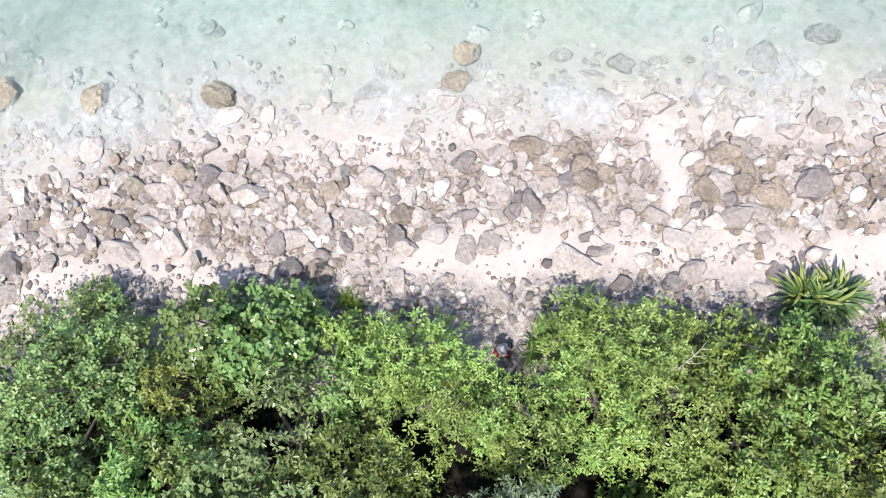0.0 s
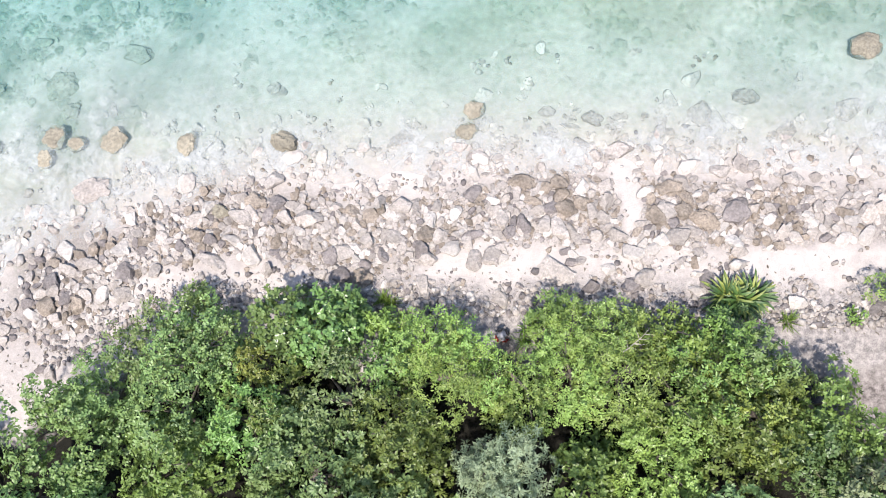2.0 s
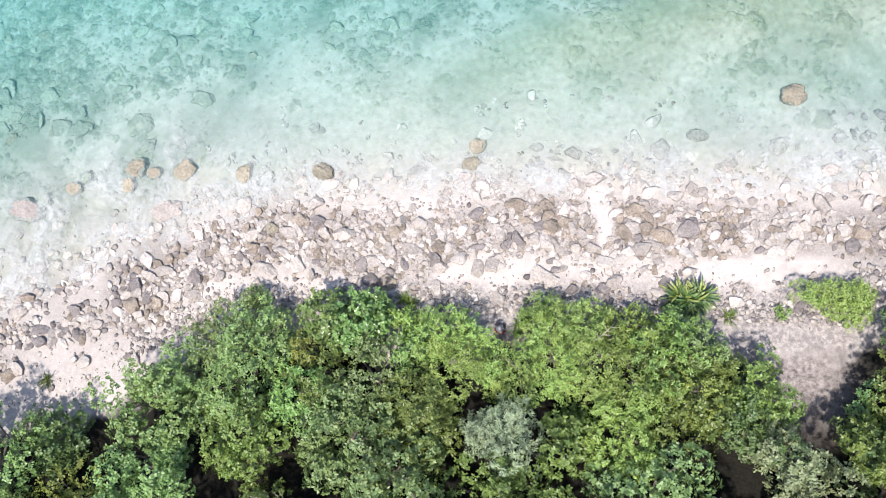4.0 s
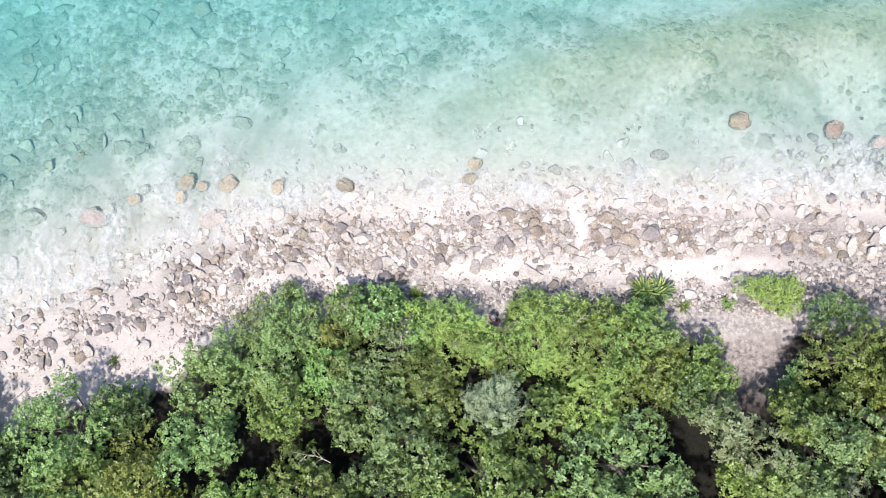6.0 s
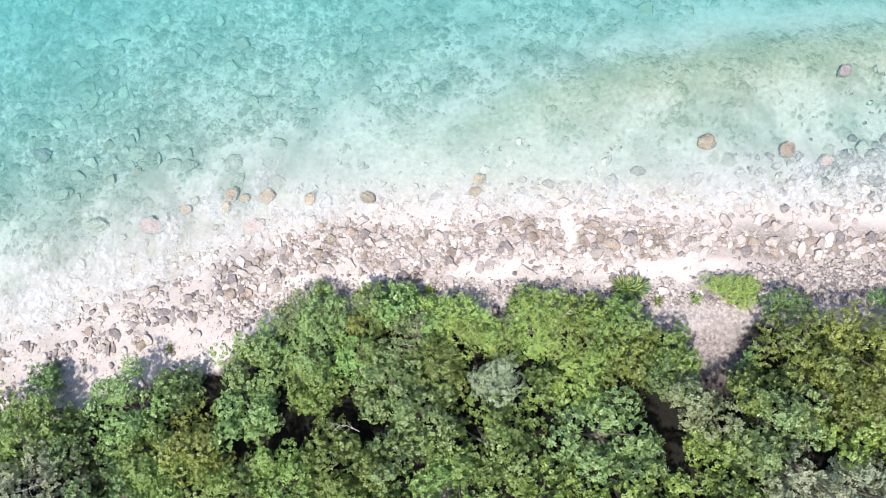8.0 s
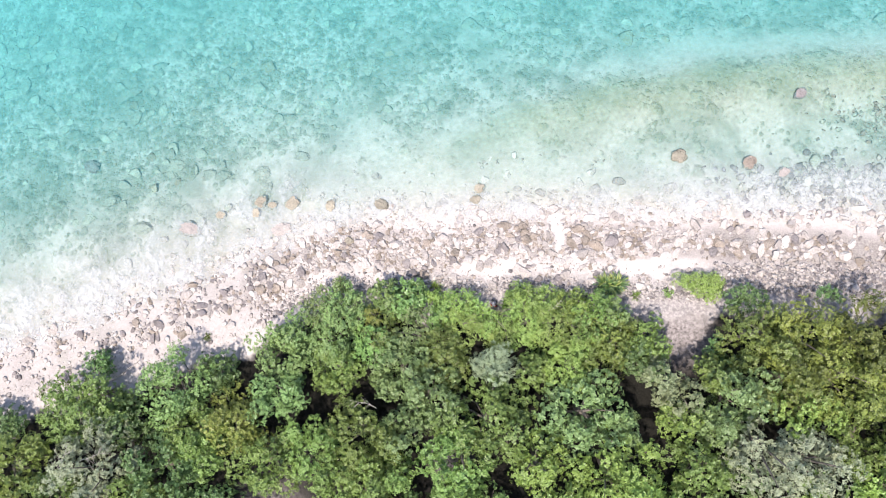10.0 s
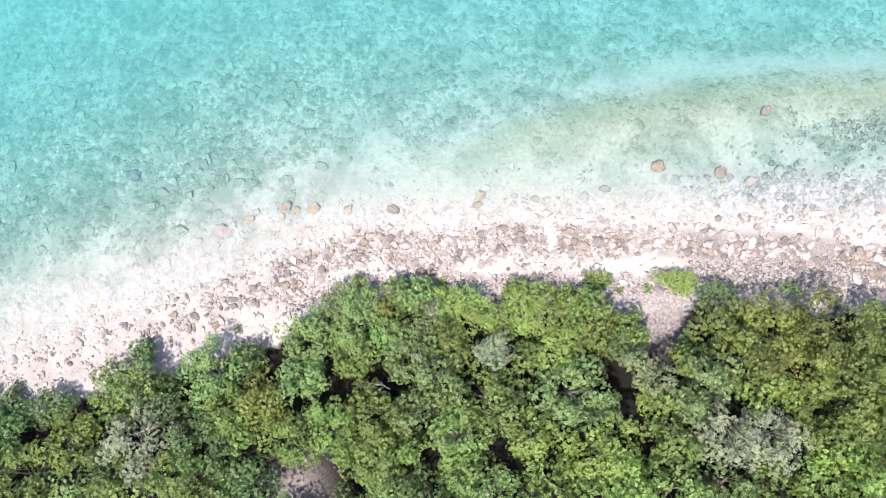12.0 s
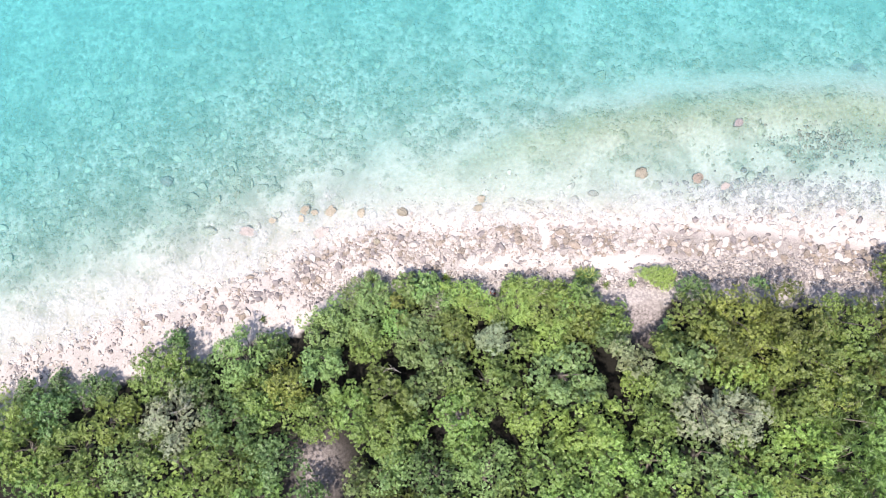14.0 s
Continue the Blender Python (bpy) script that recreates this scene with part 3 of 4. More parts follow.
FRONT_TREES = [
    (8.4, -2.9, 1.3, 4.6, "olive"),
    (0.4, -4.1, 1.35, 5.1, "pale"),
    (-4.7, -4.5, 2.1, 4.3, "drab"),
    (-8.0, -4.5, 1.8, 3.9, "olive"),
    (4.3, -4.3, 1.7, 3.7, "bright"),
    (-2.2, -4.2, 1.5, 3.8, "olive"),
    (2.5, -4.6, 1.3, 3.9, "green"),
    (6.6, -3.2, 2.0, 3.9, "olive"),
    (-15.0, -4.8, 1.5, 3.2, "dark"),
    (-16.9, -5.6, 2.3, 4.5, "small"),
    (-11.2, -3.6, 2.0, 4.2, "small"),
    (-11.2, -6.0, 1.8, 4.6, "small"),
    (-10.2, -2.6, 1.3, 3.2, "small"),
]
WEST_TREES = [
    (-21.9, -4.5, 1.0, 2.6, "dark"),
    (-22.9, -6.8, 2.4, 4.2, "green"),
    (-21.1, -6.3, 1.7, 4.8, "green"),
    (-27.7, -8.0, 1.6, 3.0, "dark"),
    (-30.3, -9.7, 2.4, 4.2, "dark"),
    (-34.1, -10.3, 2.5, 4.5, "bright"),
    (-25.5, -9.8, 2.1, 5.5, "lime"),
    (-21.0, -9.8, 2.7, 6.3, "grey"),
    (-19.7, -7.3, 1.9, 3.6, "dark"),
    (-17.0, -9.8, 2.4, 6.0, "dark"),
    (-13.3, -7.4, 2.1, 5.4, "ochre"),
    (-11.7, -9.3, 2.3, 5.8, "olive"),
    (-15.7, -7.8, 1.7, 4.8, "olive"),
    (-30.6, -7.9, 1.3, 2.2, "dark"),
    (-32.0, -12.2, 2.4, 6.0, "lime"),
    (-28.5, -12.1, 2.4, 6.0, "olive"),
]
MIDDLE_TREES = [
    (-6.6, -8.1, 2.5, 6.0, "olive"),
    (-9.1, -8.5, 1.8, 5.8, "olive"),
    (-0.1, -7.1, 2.7, 6.2, "green"),
    (-1.6, -9.1, 2.1, 6.2, "green"),
    (-3.0, -5.9, 1.9, 5.2, "drab"),
    (4.8, -6.7, 2.6, 6.6, "drab"),
    (7.0, -7.4, 1.1, 6.4, "drab"),
    (8.5, -4.4, 1.0, 6.0, "sage"),
    (9.5, -5.5, 1.25, 6.3, "sage"),
    (9.5, -6.9, 1.15, 6.2, "lime"),
    (6.1, -9.5, 2.6, 7.4, "lime"),
    (2.5, -9.0, 1.7, 6.6, "lime"),
    (10.7, -9.4, 2.2, 5.6, "green"),
    (13.2, -8.5, 1.9, 8.6, "grey"),
    (15.6, -8.8, 2.1, 8.4, "grey"),
    (8.1, -4.0, 1.4, 5.0, "dark"),
    (-4.5, -7.6, 1.5, 5.4, "drab"),
]
EAST_TREES = [
    (13.8, -2.7, 2.2, 5.4, "dusk"),
    (15.9, -3.0, 2.5, 6.0, "ochre"),
    (19.2, -3.0, 2.7, 6.2, "dusk"),
    (22.6, -3.2, 2.4, 6.4, "dusk"),
    (12.5, -5.7, 2.1, 6.4, "drab"),
    (14.9, -4.9, 2.1, 6.8, "dusk"),
    (17.5, -4.9, 2.4, 7.0, "ochre"),
    (20.4, -5.5, 2.5, 7.2, "dusk"),
    (23.0, -5.8, 2.2, 7.2, "green"),
    (15.8, -6.4, 1.8, 7.8, "lime"),
    (18.6, -7.7, 2.2, 7.6, "dusk"),
    (20.9, -7.1, 1.8, 7.6, "ochre"),
    (25.3, -3.6, 2.4, 6.4, "dusk"),
    (25.3, -6.5, 2.4, 7.0, "dusk"),
    (11.3, -7.1, 1.5, 5.6, "drab"),
    (26.9, -0.5, 2.3, 5.4, "dusk"),
]
BACK_TREES = [
    (22.1, -8.6, 2.2, 8.0, "strap"),
    (19.8, -10.3, 2.1, 7.6, "lime"),
    (19.0, -12.4, 2.4, 8.0, "lime"),
    (16.2, -11.5, 2.4, 7.6, "olive"),
    (13.2, -11.8, 2.4, 7.2, "drab"),
    (10.3, -12.4, 2.4, 7.0, "green"),
    (6.7, -12.5, 2.4, 7.0, "green"),
    (3.3, -12.2, 2.2, 6.8, "green"),
    (0.0, -12.7, 2.4, 6.6, "small"),
    (-3.7, -12.8, 2.1, 6.4, "dark"),
    (-6.2, -12.7, 1.7, 6.2, "small"),
    (-8.2, -13.7, 1.6, 5.8, "small"),
    (22.5, -12.0, 2.4, 8.0, "strap"),
    (25.1, -9.7, 2.4, 8.0, "green"),
]
BACK_WEST_TREES = [
    (-14.2, -12.3, 2.4, 6.2, "dark"),
    (-17.4, -12.6, 2.4, 6.4, "olive"),
    (-20.7, -13.0, 2.1, 6.4, "lime"),
    (-24.2, -12.4, 2.3, 6.2, "small"),
    (-27.1, -14.2, 2.3, 6.4, "lime"),
    (-30.9, -14.6, 2.4, 6.4, "green"),
    (-34.4, -13.2, 2.4, 6.4, "olive"),
    (-35.8, -11.0, 2.1, 5.0, "dark"),
    (-12.0, -14.8, 1.6, 6.0, "dark"),
    (-15.5, -15.0, 2.2, 6.6, "green"),
    (-19.2, -15.6, 2.2, 6.6, "olive"),
    (-22.9, -15.6, 2.3, 6.4, "dark"),
    (12.6, -14.6, 2.5, 7.5, "lime"),
    (9.0, -15.1, 2.5, 7.2, "olive"),
    (5.0, -15.1, 2.5, 7.2, "green"),
    (1.2, -15.3, 2.4, 7.0, "olive"),
]
FAR_TREES = [
    (-6.2, -10.6, 2.1, 6.0, "olive"),
    (-8.0, -10.1, 1.6, 5.8, "olive"),
    (-4.8, -9.8, 1.3, 5.6, "green"),
    (-1.6, -11.0, 1.8, 6.4, "green"),
    (-15.1, -9.2, 1.7, 5.6, "olive"),
    (-18.7, -11.3, 1.8, 5.8, "olive"),
    (-22.9, -11.4, 1.8, 5.8, "green"),
    (-32.6, -8.2, 1.4, 3.0, "dark"),
    (11.6, -4.7, 1.3, 5.0, "olive"),
    (7.7, -11.1, 1.8, 7.0, "lime"),
    (-2.6, -15.5, 2.4, 7.0, "green"),
    (-6.1, -15.4, 2.2, 7.0, "olive"),
    (-9.3, -16.1, 1.8, 6.6, "dark"),
    (16.1, -14.5, 2.4, 8.0, "green"),
    (19.3, -15.0, 2.4, 8.0, "olive"),
    (22.4, -14.7, 2.4, 8.0, "green"),
    (25.3, -12.6, 2.4, 8.0, "lime"),
    (-26.6, -17.0, 2.2, 6.5, "olive"),
    (-30.8, -17.5, 2.2, 6.5, "green"),
]

for number, (x, y, radius, height, species) in enumerate(FRONT_SHRUBS_WEST + FRONT_SHRUBS + FRONT_SHRUBS_EAST + FRONT_TREES + WEST_TREES + MIDDLE_TREES + EAST_TREES + BACK_TREES + BACK_WEST_TREES + FAR_TREES):
    tree(x, y, radius, height, species, 100 + number)


def low_bush(x, y, z_top, spots, species, label, seed):
    """A spreading bush close to the sand: clumps at the given spots round its foot."""
    gen = np.random.default_rng(seed)
    root = new("bush")
    root.location = (x, y, float(ground_z(x, y)))
    clumps = np.array([(px, py, z_top * gen.uniform(0.4, 0.75), s) for px, py, s in spots])
    runs = [([(0, 0, -0.05), (c[0] * 0.5, c[1] * 0.5, z_top * 0.3), tuple(c[:3])], [0.03, 0.02, 0.008]) for c in clumps]
    child("stem", tubes_mesh("stem", runs, BARK, 5), root)
    child("crown", crown_mesh(species, clumps, gen, 1.5), root)
    return tagged(root, label, "bush")


low_bush(11.4, -0.1, 0.8, [(-1.05, 0.3, 0.42), (-0.6, 0.15, 0.45), (-0.2, 0.25, 0.45), (0.25, 0.1, 0.5), (0.7, 0.05, 0.5), (1.0, 0.15, 0.4), (0.5, -0.4, 0.45),
                           (0.0, -0.3, 0.4), (0.95, -0.45, 0.4), (0.15, 0.45, 0.35), (0.8, 0.45, 0.3), (0.6, -0.75, 0.3)],
         "bright", "low bright green bush spreading over white sand", 41)
low_bush(13.6, -0.8, 2.0, [(-0.6, 0.1, 0.5), (0.0, 0.3, 0.55), (0.5, 0.0, 0.6), (-0.2, -0.4, 0.55), (0.9, -0.3, 0.5), (-0.8, -0.4, 0.4)],
         "dark", "dark green bush in the shade of the trees", 42)
low_bush(18.2, -0.6, 1.2, [(-0.4, 0.0, 0.35), (0.1, 0.1, 0.4), (0.5, -0.1, 0.35)], "dark", "small dark bush at the edge of the thicket", 43)
low_bush(9.85, -0.5, 0.35, [(-0.15, 0.0, 0.16), (0.12, 0.05, 0.18), (0.0, -0.12, 0.15)], "olive", "small olive weed growing in gravel", 44)
low_bush(12.1, -4.0, 1.6, [(-0.3, 0.4, 0.5), (0.2, -0.3, 0.55), (0.0, 0.9, 0.4)], "dark", "dark undergrowth beside the sandy gap", 45)


# ---------- rocks ----------
def stone_shape(seed, detail=3):
    """Corners and triangles of an angular stone about 1 m in half-width: a ball cut by planes, its edges worn, its faces uneven."""
    gen = np.random.default_rng(seed)
    off = Vector(gen.uniform(-50, 50, 3))
    bm = bmesh.new()
    bmesh.ops.create_icosphere(bm, subdivisions=detail, radius=1.0)
    normals = unit(gen.normal(0, 1, (15, 3)) * (1, 1, 0.7))
    cuts = list(zip(normals, gen.uniform(0.48, 0.86, 15)))
    cuts.append((unit(np.array((gen.normal(0, 0.22), gen.normal(0, 0.22), 1.0))), gen.uniform(0.42, 0.68)))
    co = np.array([v.co[:] for v in bm.verts])
    for _ in range(3):
        for n, d in cuts:
            over = np.maximum(co @ n - d, 0)
            co -= over[:, None] * n
    co[:, :2] /= 0.5 * np.ptp(co[:, :2], axis=0).max()
    for i, p in enumerate(co):
        v = Vector(p)
        co[i] += np.array(v.normalized()) * (0.10 * noise.noise(v * 1.7 + off) + 0.07 * noise.noise(v * 4.3 + off) + 0.04 * noise.noise(v * 9.0 + off))
    tri = np.array([[v.index for v in f.verts] for f in bm.faces])
    bm.free()
    return co, tri


def rock_mesh(name, seed, material, detail=3):
    co, tri = stone_shape(seed, detail)
    mesh = bpy.data.meshes.new(name)
    mesh.from_pydata(co.tolist(), [], tri.tolist())
    mesh.polygons.foreach_set("use_smooth", np.ones(len(mesh.polygons), bool))
    mesh.set_sharp_from_angle(angle=radians(24))
    mesh.materials.append(material)
    return mesh


def boulder_mesh(name, seed, material):
    """A lumpy coral boulder: a ball pushed in and out by noise at two scales, flattened a little."""
    gen = np.random.default_rng(seed)
    off = Vector(gen.uniform(-50, 50, 3))
    bm = bmesh.new()
    bmesh.ops.create_icosphere(bm, subdivisions=3, radius=1.0)
    for v in bm.verts:
        p = v.co.copy()
        v.co = p * (0.92 + 0.34 * noise.noise(p * 1.5 + off) + 0.14 * noise.noise(p * 4.0 + off) + 0.06 * noise.noise(p * 9.0 + off))
        v.co.z = min(v.co.z, 0.72 + 0.1 * noise.noise(p * 3.0))
    mesh = bpy.data.meshes.new(name)
    bm.to_mesh(mesh)
    bm.free()
    mesh.materials.append(material)
    return mesh


ROCK_SHAPES = {tone: [(boulder_mesh if tone in ("tan", "brown") else rock_mesh)("rock", 10 * i + j, ROCKS[tone]) for j in range(9)] for i, tone in enumerate(("pale", "grey", "tan", "brown", "dark"))}
laid = []   # x, y, radius of every rock that lies already


def rock(x, y, length, width, angle, tone, group, gen, sink=0.3):
    mesh = ROCK_SHAPES[tone][int(gen.integers(9))]
    ob = new("rock", mesh)
    tall = min(length, width) * gen.uniform(0.45, 0.7)
    turn = Euler((gen.normal(0, 0.2), gen.normal(0, 0.2), radians(angle)))
    spot = float(ground_z(x, y))
    ob.matrix_world = Matrix.LocRotScale((x, y, spot + tall * (0.5 - sink)), turn, (length * 0.58, width * 0.58, tall * 0.66))
    laid.append((x, y, 0.5 * (length * 0.6 + width * 0.4)))
    return tagged(ob, ROCK_LOOKS[tone], "rock", group)


SURF_BOULDERS = [
    (-8.49, 4.55, 0.52, 0.40, 80, "pale"),
    (-5.96, 3.98, 0.74, 0.45, 20, "pale"),
    (-0.15, 5.85, 0.55, 0.42, 60, "pale"),
    (5.98, 5.21, 0.74, 0.65, 70, "pale"),
    (6.52, 5.27, 1.12, 0.32, -70, "pale"),
    (2.73, 4.39, 0.47, 0.27, -55, "grey"),
    (2.37, 4.90, 0.65, 0.25, -15, "pale"),
    (3.77, 4.18, 0.77, 0.52, 20, "grey"),
    (-2.67, 4.54, 0.89, 0.62, 20, "grey"),
]
WET_BOULDERS = [
    (-6.86, 2.76, 0.81, 0.56, -30, "brown"),
    (-6.23, 2.75, 0.61, 0.59, 20, "dark"),
    (0.98, 3.26, 0.93, 0.52, -10, "brown"),
    (2.01, 3.25, 0.64, 0.49, -30, "brown"),
    (2.19, 2.50, 0.76, 0.56, -25, "brown"),
    (2.64, 2.60, 0.64, 0.52, -60, "brown"),
    (1.24, 2.71, 0.64, 0.32, -10, "brown"),
    (6.06, 2.08, 1.10, 0.61, -33, "brown"),
    (6.83, 2.26, 0.83, 0.74, -40, "dark"),
    (5.64, 1.82, 0.76, 0.49, -10, "brown"),
    (4.70, 2.25, 0.83, 0.52, -55, "brown"),
    (5.08, 3.04, 0.88, 0.54, 10, "brown"),
    (5.52, 2.82, 0.81, 0.32, -50, "brown"),
    (5.42, 2.39, 0.61, 0.54, 10, "brown"),
    (7.24, 1.87, 0.56, 0.37, 70, "grey"),
    (5.17, 2.00, 0.42, 0.34, 20, "dark"),
]
BEACH_SLABS = [
    (1.85, 0.62, 1.15, 0.76, -30, "grey"),
    (1.95, 1.92, 0.90, 0.56, -55, "grey"),
    (2.43, 1.67, 0.88, 0.34, -60, "grey"),
    (-4.16, 1.21, 0.83, 0.61, -10, "grey"),
    (-2.73, 1.70, 0.93, 0.51, -25, "grey"),
    (-1.78, 1.76, 0.76, 0.56, 15, "brown"),
    (-0.44, 1.01, 0.71, 0.49, 80, "grey"),
    (-1.17, 1.32, 0.68, 0.56, 20, "pale"),
    (-1.73, 0.99, 0.58, 0.49, 0, "brown"),
    (3.34, 0.76, 0.54, 0.41, 20, "pale"),
    (3.93, 0.28, 0.63, 0.51, -20, "dark"),
    (3.97, 1.24, 0.73, 0.56, 0, "pale"),
    (3.25, 2.15, 0.61, 0.44, -30, "grey"),
    (3.60, 1.64, 0.66, 0.51, -20, "tan"),
    (2.83, 0.24, 0.54, 0.49, 40, "dark"),
    (6.98, 1.22, 0.63, 0.44, -20, "brown"),
]
WEST_SLABS = [
    (-7.91, 0.98, 1.12, 0.51, -25, "grey"),
    (-10.19, 1.30, 0.41, 0.37, 30, "dark"),
    (-9.78, 0.67, 0.54, 0.49, 30, "grey"),
    (-10.60, 0.61, 0.71, 0.61, 60, "dark"),
    (-10.67, 0.01, 0.61, 0.56, 10, "grey"),
    (-4.31, 0.56, 0.63, 0.54, -50, "dark"),
    (-4.84, 0.59, 0.46, 0.37, 20, "grey"),
    (-3.62, 0.17, 0.46, 0.22, 5, "pale"),
    (-8.82, 1.17, 0.63, 0.44, -30, "grey"),
    (-8.59, 2.25, 0.73, 0.54, 20, "grey"),
    (-7.88, 2.43, 0.66, 0.49, -40, "tan"),
    (-7.41, 1.60, 0.78, 0.41, -25, "pale"),
    (-4.74, 1.96, 0.51, 0.44, 30, "grey"),
    (-5.49, 1.84, 0.44, 0.41, 0, "pale"),
    (-5.95, 2.22, 0.56, 0.44, -60, "grey"),
    (0.35, 1.44, 0.78, 0.29, 25, "brown"),
]

gen = np.random.default_rng(5)
for rows, group in ((SURF_BOULDERS, "boulders in the shallows"), (WET_BOULDERS, "rocks of the shore band"), (BEACH_SLABS, "rocks of the shore band"), (WEST_SLABS, "rocks of the shore band")):
    for x, y, length, width, angle, tone in rows:
        if tone in ("tan", "brown") and y < float(np.interp(x, BAND_X, BAND_Y)) - 0.3:
            tone = "grey"
        k = 0.95 if rows is SURF_BOULDERS else 0.8
        rock(x, y, k * length, k * width, angle, tone, group, gen, 0.55 if rows is SURF_BOULDERS else 0.3)
# boulders in the shallows, each with the height of its crest over the sea
SHALLOW_BOULDERS = [
    (-6.06, 4.54, 0.90, 0.62, -20, "tan", 0.20), (-9.05, 4.55, 0.75, 0.55, 80, "tan", 0.10), (-11.30, 4.66, 0.90, 0.75, 30, "tan", 0.05), (-12.47, 4.57, 0.60, 0.45, 10, "tan", 0.03),
    (-13.16, 4.78, 0.80, 0.65, 60, "tan", 0.05), (-13.44, 4.10, 0.60, 0.45, 80, "tan", 0.04), (-15.53, 4.02, 0.65, 0.50, 20, "tan", 0.03), (-11.94, 3.13, 1.30, 0.75, 15, "grey", 0.12),
    (-13.21, 6.43, 1.15, 0.90, 40, "reef", -0.30), (-12.89, 5.64, 0.80, 0.55, 30, "reef", -0.28), (-10.87, 7.46, 1.00, 0.65, -10, "reef", -0.45), (-15.61, 6.37, 1.10, 0.70, 15, "reef", -0.45),
    (-16.71, 3.55, 0.75, 0.55, 40, "reef", -0.02), (-17.40, 3.20, 1.35, 0.85, -15, "grey", 0.02), (-20.35, 3.30, 1.25, 0.80, 10, "reef", -0.03), (-15.10, 4.45, 0.55, 0.40, 60, "reef", -0.03),
    (-18.52, 7.00, 1.20, 0.80, 10, "reef", -0.60), (-22.46, 4.91, 1.10, 0.70, 20, "reef", -0.25), (-23.88, 7.11, 1.10, 0.80, -20, "dark", -0.60), (-9.94, 10.33, 1.50, 1.10, 30, "reef", -1.20),
    (-0.45, 5.44, 0.62, 0.55, 10, "tan", 0.06), (-0.69, 4.77, 0.72, 0.50, 10, "tan", 0.05), (2.99, 5.15, 0.70, 0.45, -20, "grey", -0.05), (6.08, 5.21, 0.85, 0.75, 70, "grey", -0.03),
    (7.40, 5.75, 0.75, 0.50, -10, "grey", -0.04), (10.76, 7.13, 0.88, 0.78, 10, "tan", 0.14), (14.60, 6.70, 0.85, 0.70, 60, "brown", 0.10), (16.46, 6.15, 0.75, 0.60, 10, "grey", 0.03),
    (12.34, 5.59, 0.50, 0.38, 20, "grey", -0.02), (18.20, 6.82, 0.65, 0.50, 50, "reef", -0.02), (10.27, 5.34, 0.90, 0.60, 30, "grey", -0.02),
    (11.90, 4.41, 0.80, 0.50, 20, "grey", 0.06), (17.45, 10.55, 0.75, 0.60, 30, "dark", 0.03), (24.18, 4.29, 0.75, 0.60, 0, "grey", 0.05), (26.30, 14.38, 1.50, 1.10, 20, "dark", -1.60),
]
BOULDER_LOOKS = {
    "pale": "pale rounded boulder washed by thin surf", "grey": "pinkish grey lumpy boulder in the shallows", "tan": "tan algae-stained boulder at the water's edge",
    "brown": "brown coral boulder standing in shallow water", "dark": "dark pitted boulder in clear water", "reef": "weedy grey-green boulder under clear water",
}
for k, (x, y, length, width, angle, tone, crest) in enumerate(SHALLOW_BOULDERS):
    foot = float(ground_z(x, y)) - 0.05
    if crest < -0.1:
        crest = min(crest, foot + 0.42 * width)
    middle = -0.04 if crest > 0 else max(foot + 0.02, crest - 0.36 * width)
    mesh = boulder_mesh("boulder", 60 + k, ROCKS[tone])
    for v in mesh.vertices:
        v.co.z *= (crest - middle) / 0.75 if v.co.z > 0 else max(0.02, middle - foot) / 0.8
    boulder = new("boulder", mesh)
    boulder.matrix_world = Matrix.LocRotScale((x, y, middle), Euler((0, 0, radians(angle))), (length * 0.52, width * 0.52, 1.0))
    laid.append((x, y, 0.25 * (length + width)))
    tagged(boulder, BOULDER_LOOKS[tone], "boulder", "boulders in the shallows")


HEAPS = [(-12.5, 0.1, 1.0), (-11.0, 0.5, 0.7), (-15.0, -1.0, 0.6), (-17.1, -1.45, 0.6), (-18.2, -1.5, 0.55), (-19.8, -2.75, 0.7), (-17.7, -2.6, 0.4), (-13.1, -1.0, 0.55),
         (-12.1, -0.5, 0.6), (-14.6, -0.95, 0.5), (-15.8, -1.4, 0.5), (-22.0, -3.5, 0.35), (-25.0, -3.6, 0.3), (-14.9, 1.4, 0.35), (15.3, 2.0, 0.8), (17.0, 2.0, 0.8),
         (18.8, 1.9, 0.7), (23.6, 0.6, 0.9), (22.6, 1.3, 0.7), (24.6, 1.2, 0.8), (26.2, 0.9, 0.9), (12.6, 2.1, 0.6), (10.6, 2.2, 0.8)]


def rock_wish(x, y):
    """How thickly stones lie at a place, from 0 to 1."""
    d = y - np.interp(x, BAND_X, BAND_Y)
    middle = np.clip((x + 13.5) / 2.5, 0, 1) * np.clip((12.5 - x) / 3.0, 0, 1)
    band = np.exp(-(d / (0.65 + 0.35 * middle)) ** 4) * (0.09 + 0.91 * middle + 0.3 * np.clip((x - 9.5) / 3.0, 0, 1))
    heaps = sum(np.exp(-(((x - a) / (1.35 * r)) ** 2 + ((y - b) / r) ** 2) ** 2) for a, b, r in HEAPS)
    shallows = 0.42 * np.exp(-((d - 1.7) / 1.3) ** 2)
    upper = 0.30 * np.exp(-((d + 1.5) / 0.9) ** 2) * (0.3 + 0.7 * middle)
    wish = np.maximum(np.maximum(np.maximum(band, heaps), shallows), upper)
    return wish * (y > tree_y(x) + 0.1) * (1 - 0.95 * sand_spot(x, y))


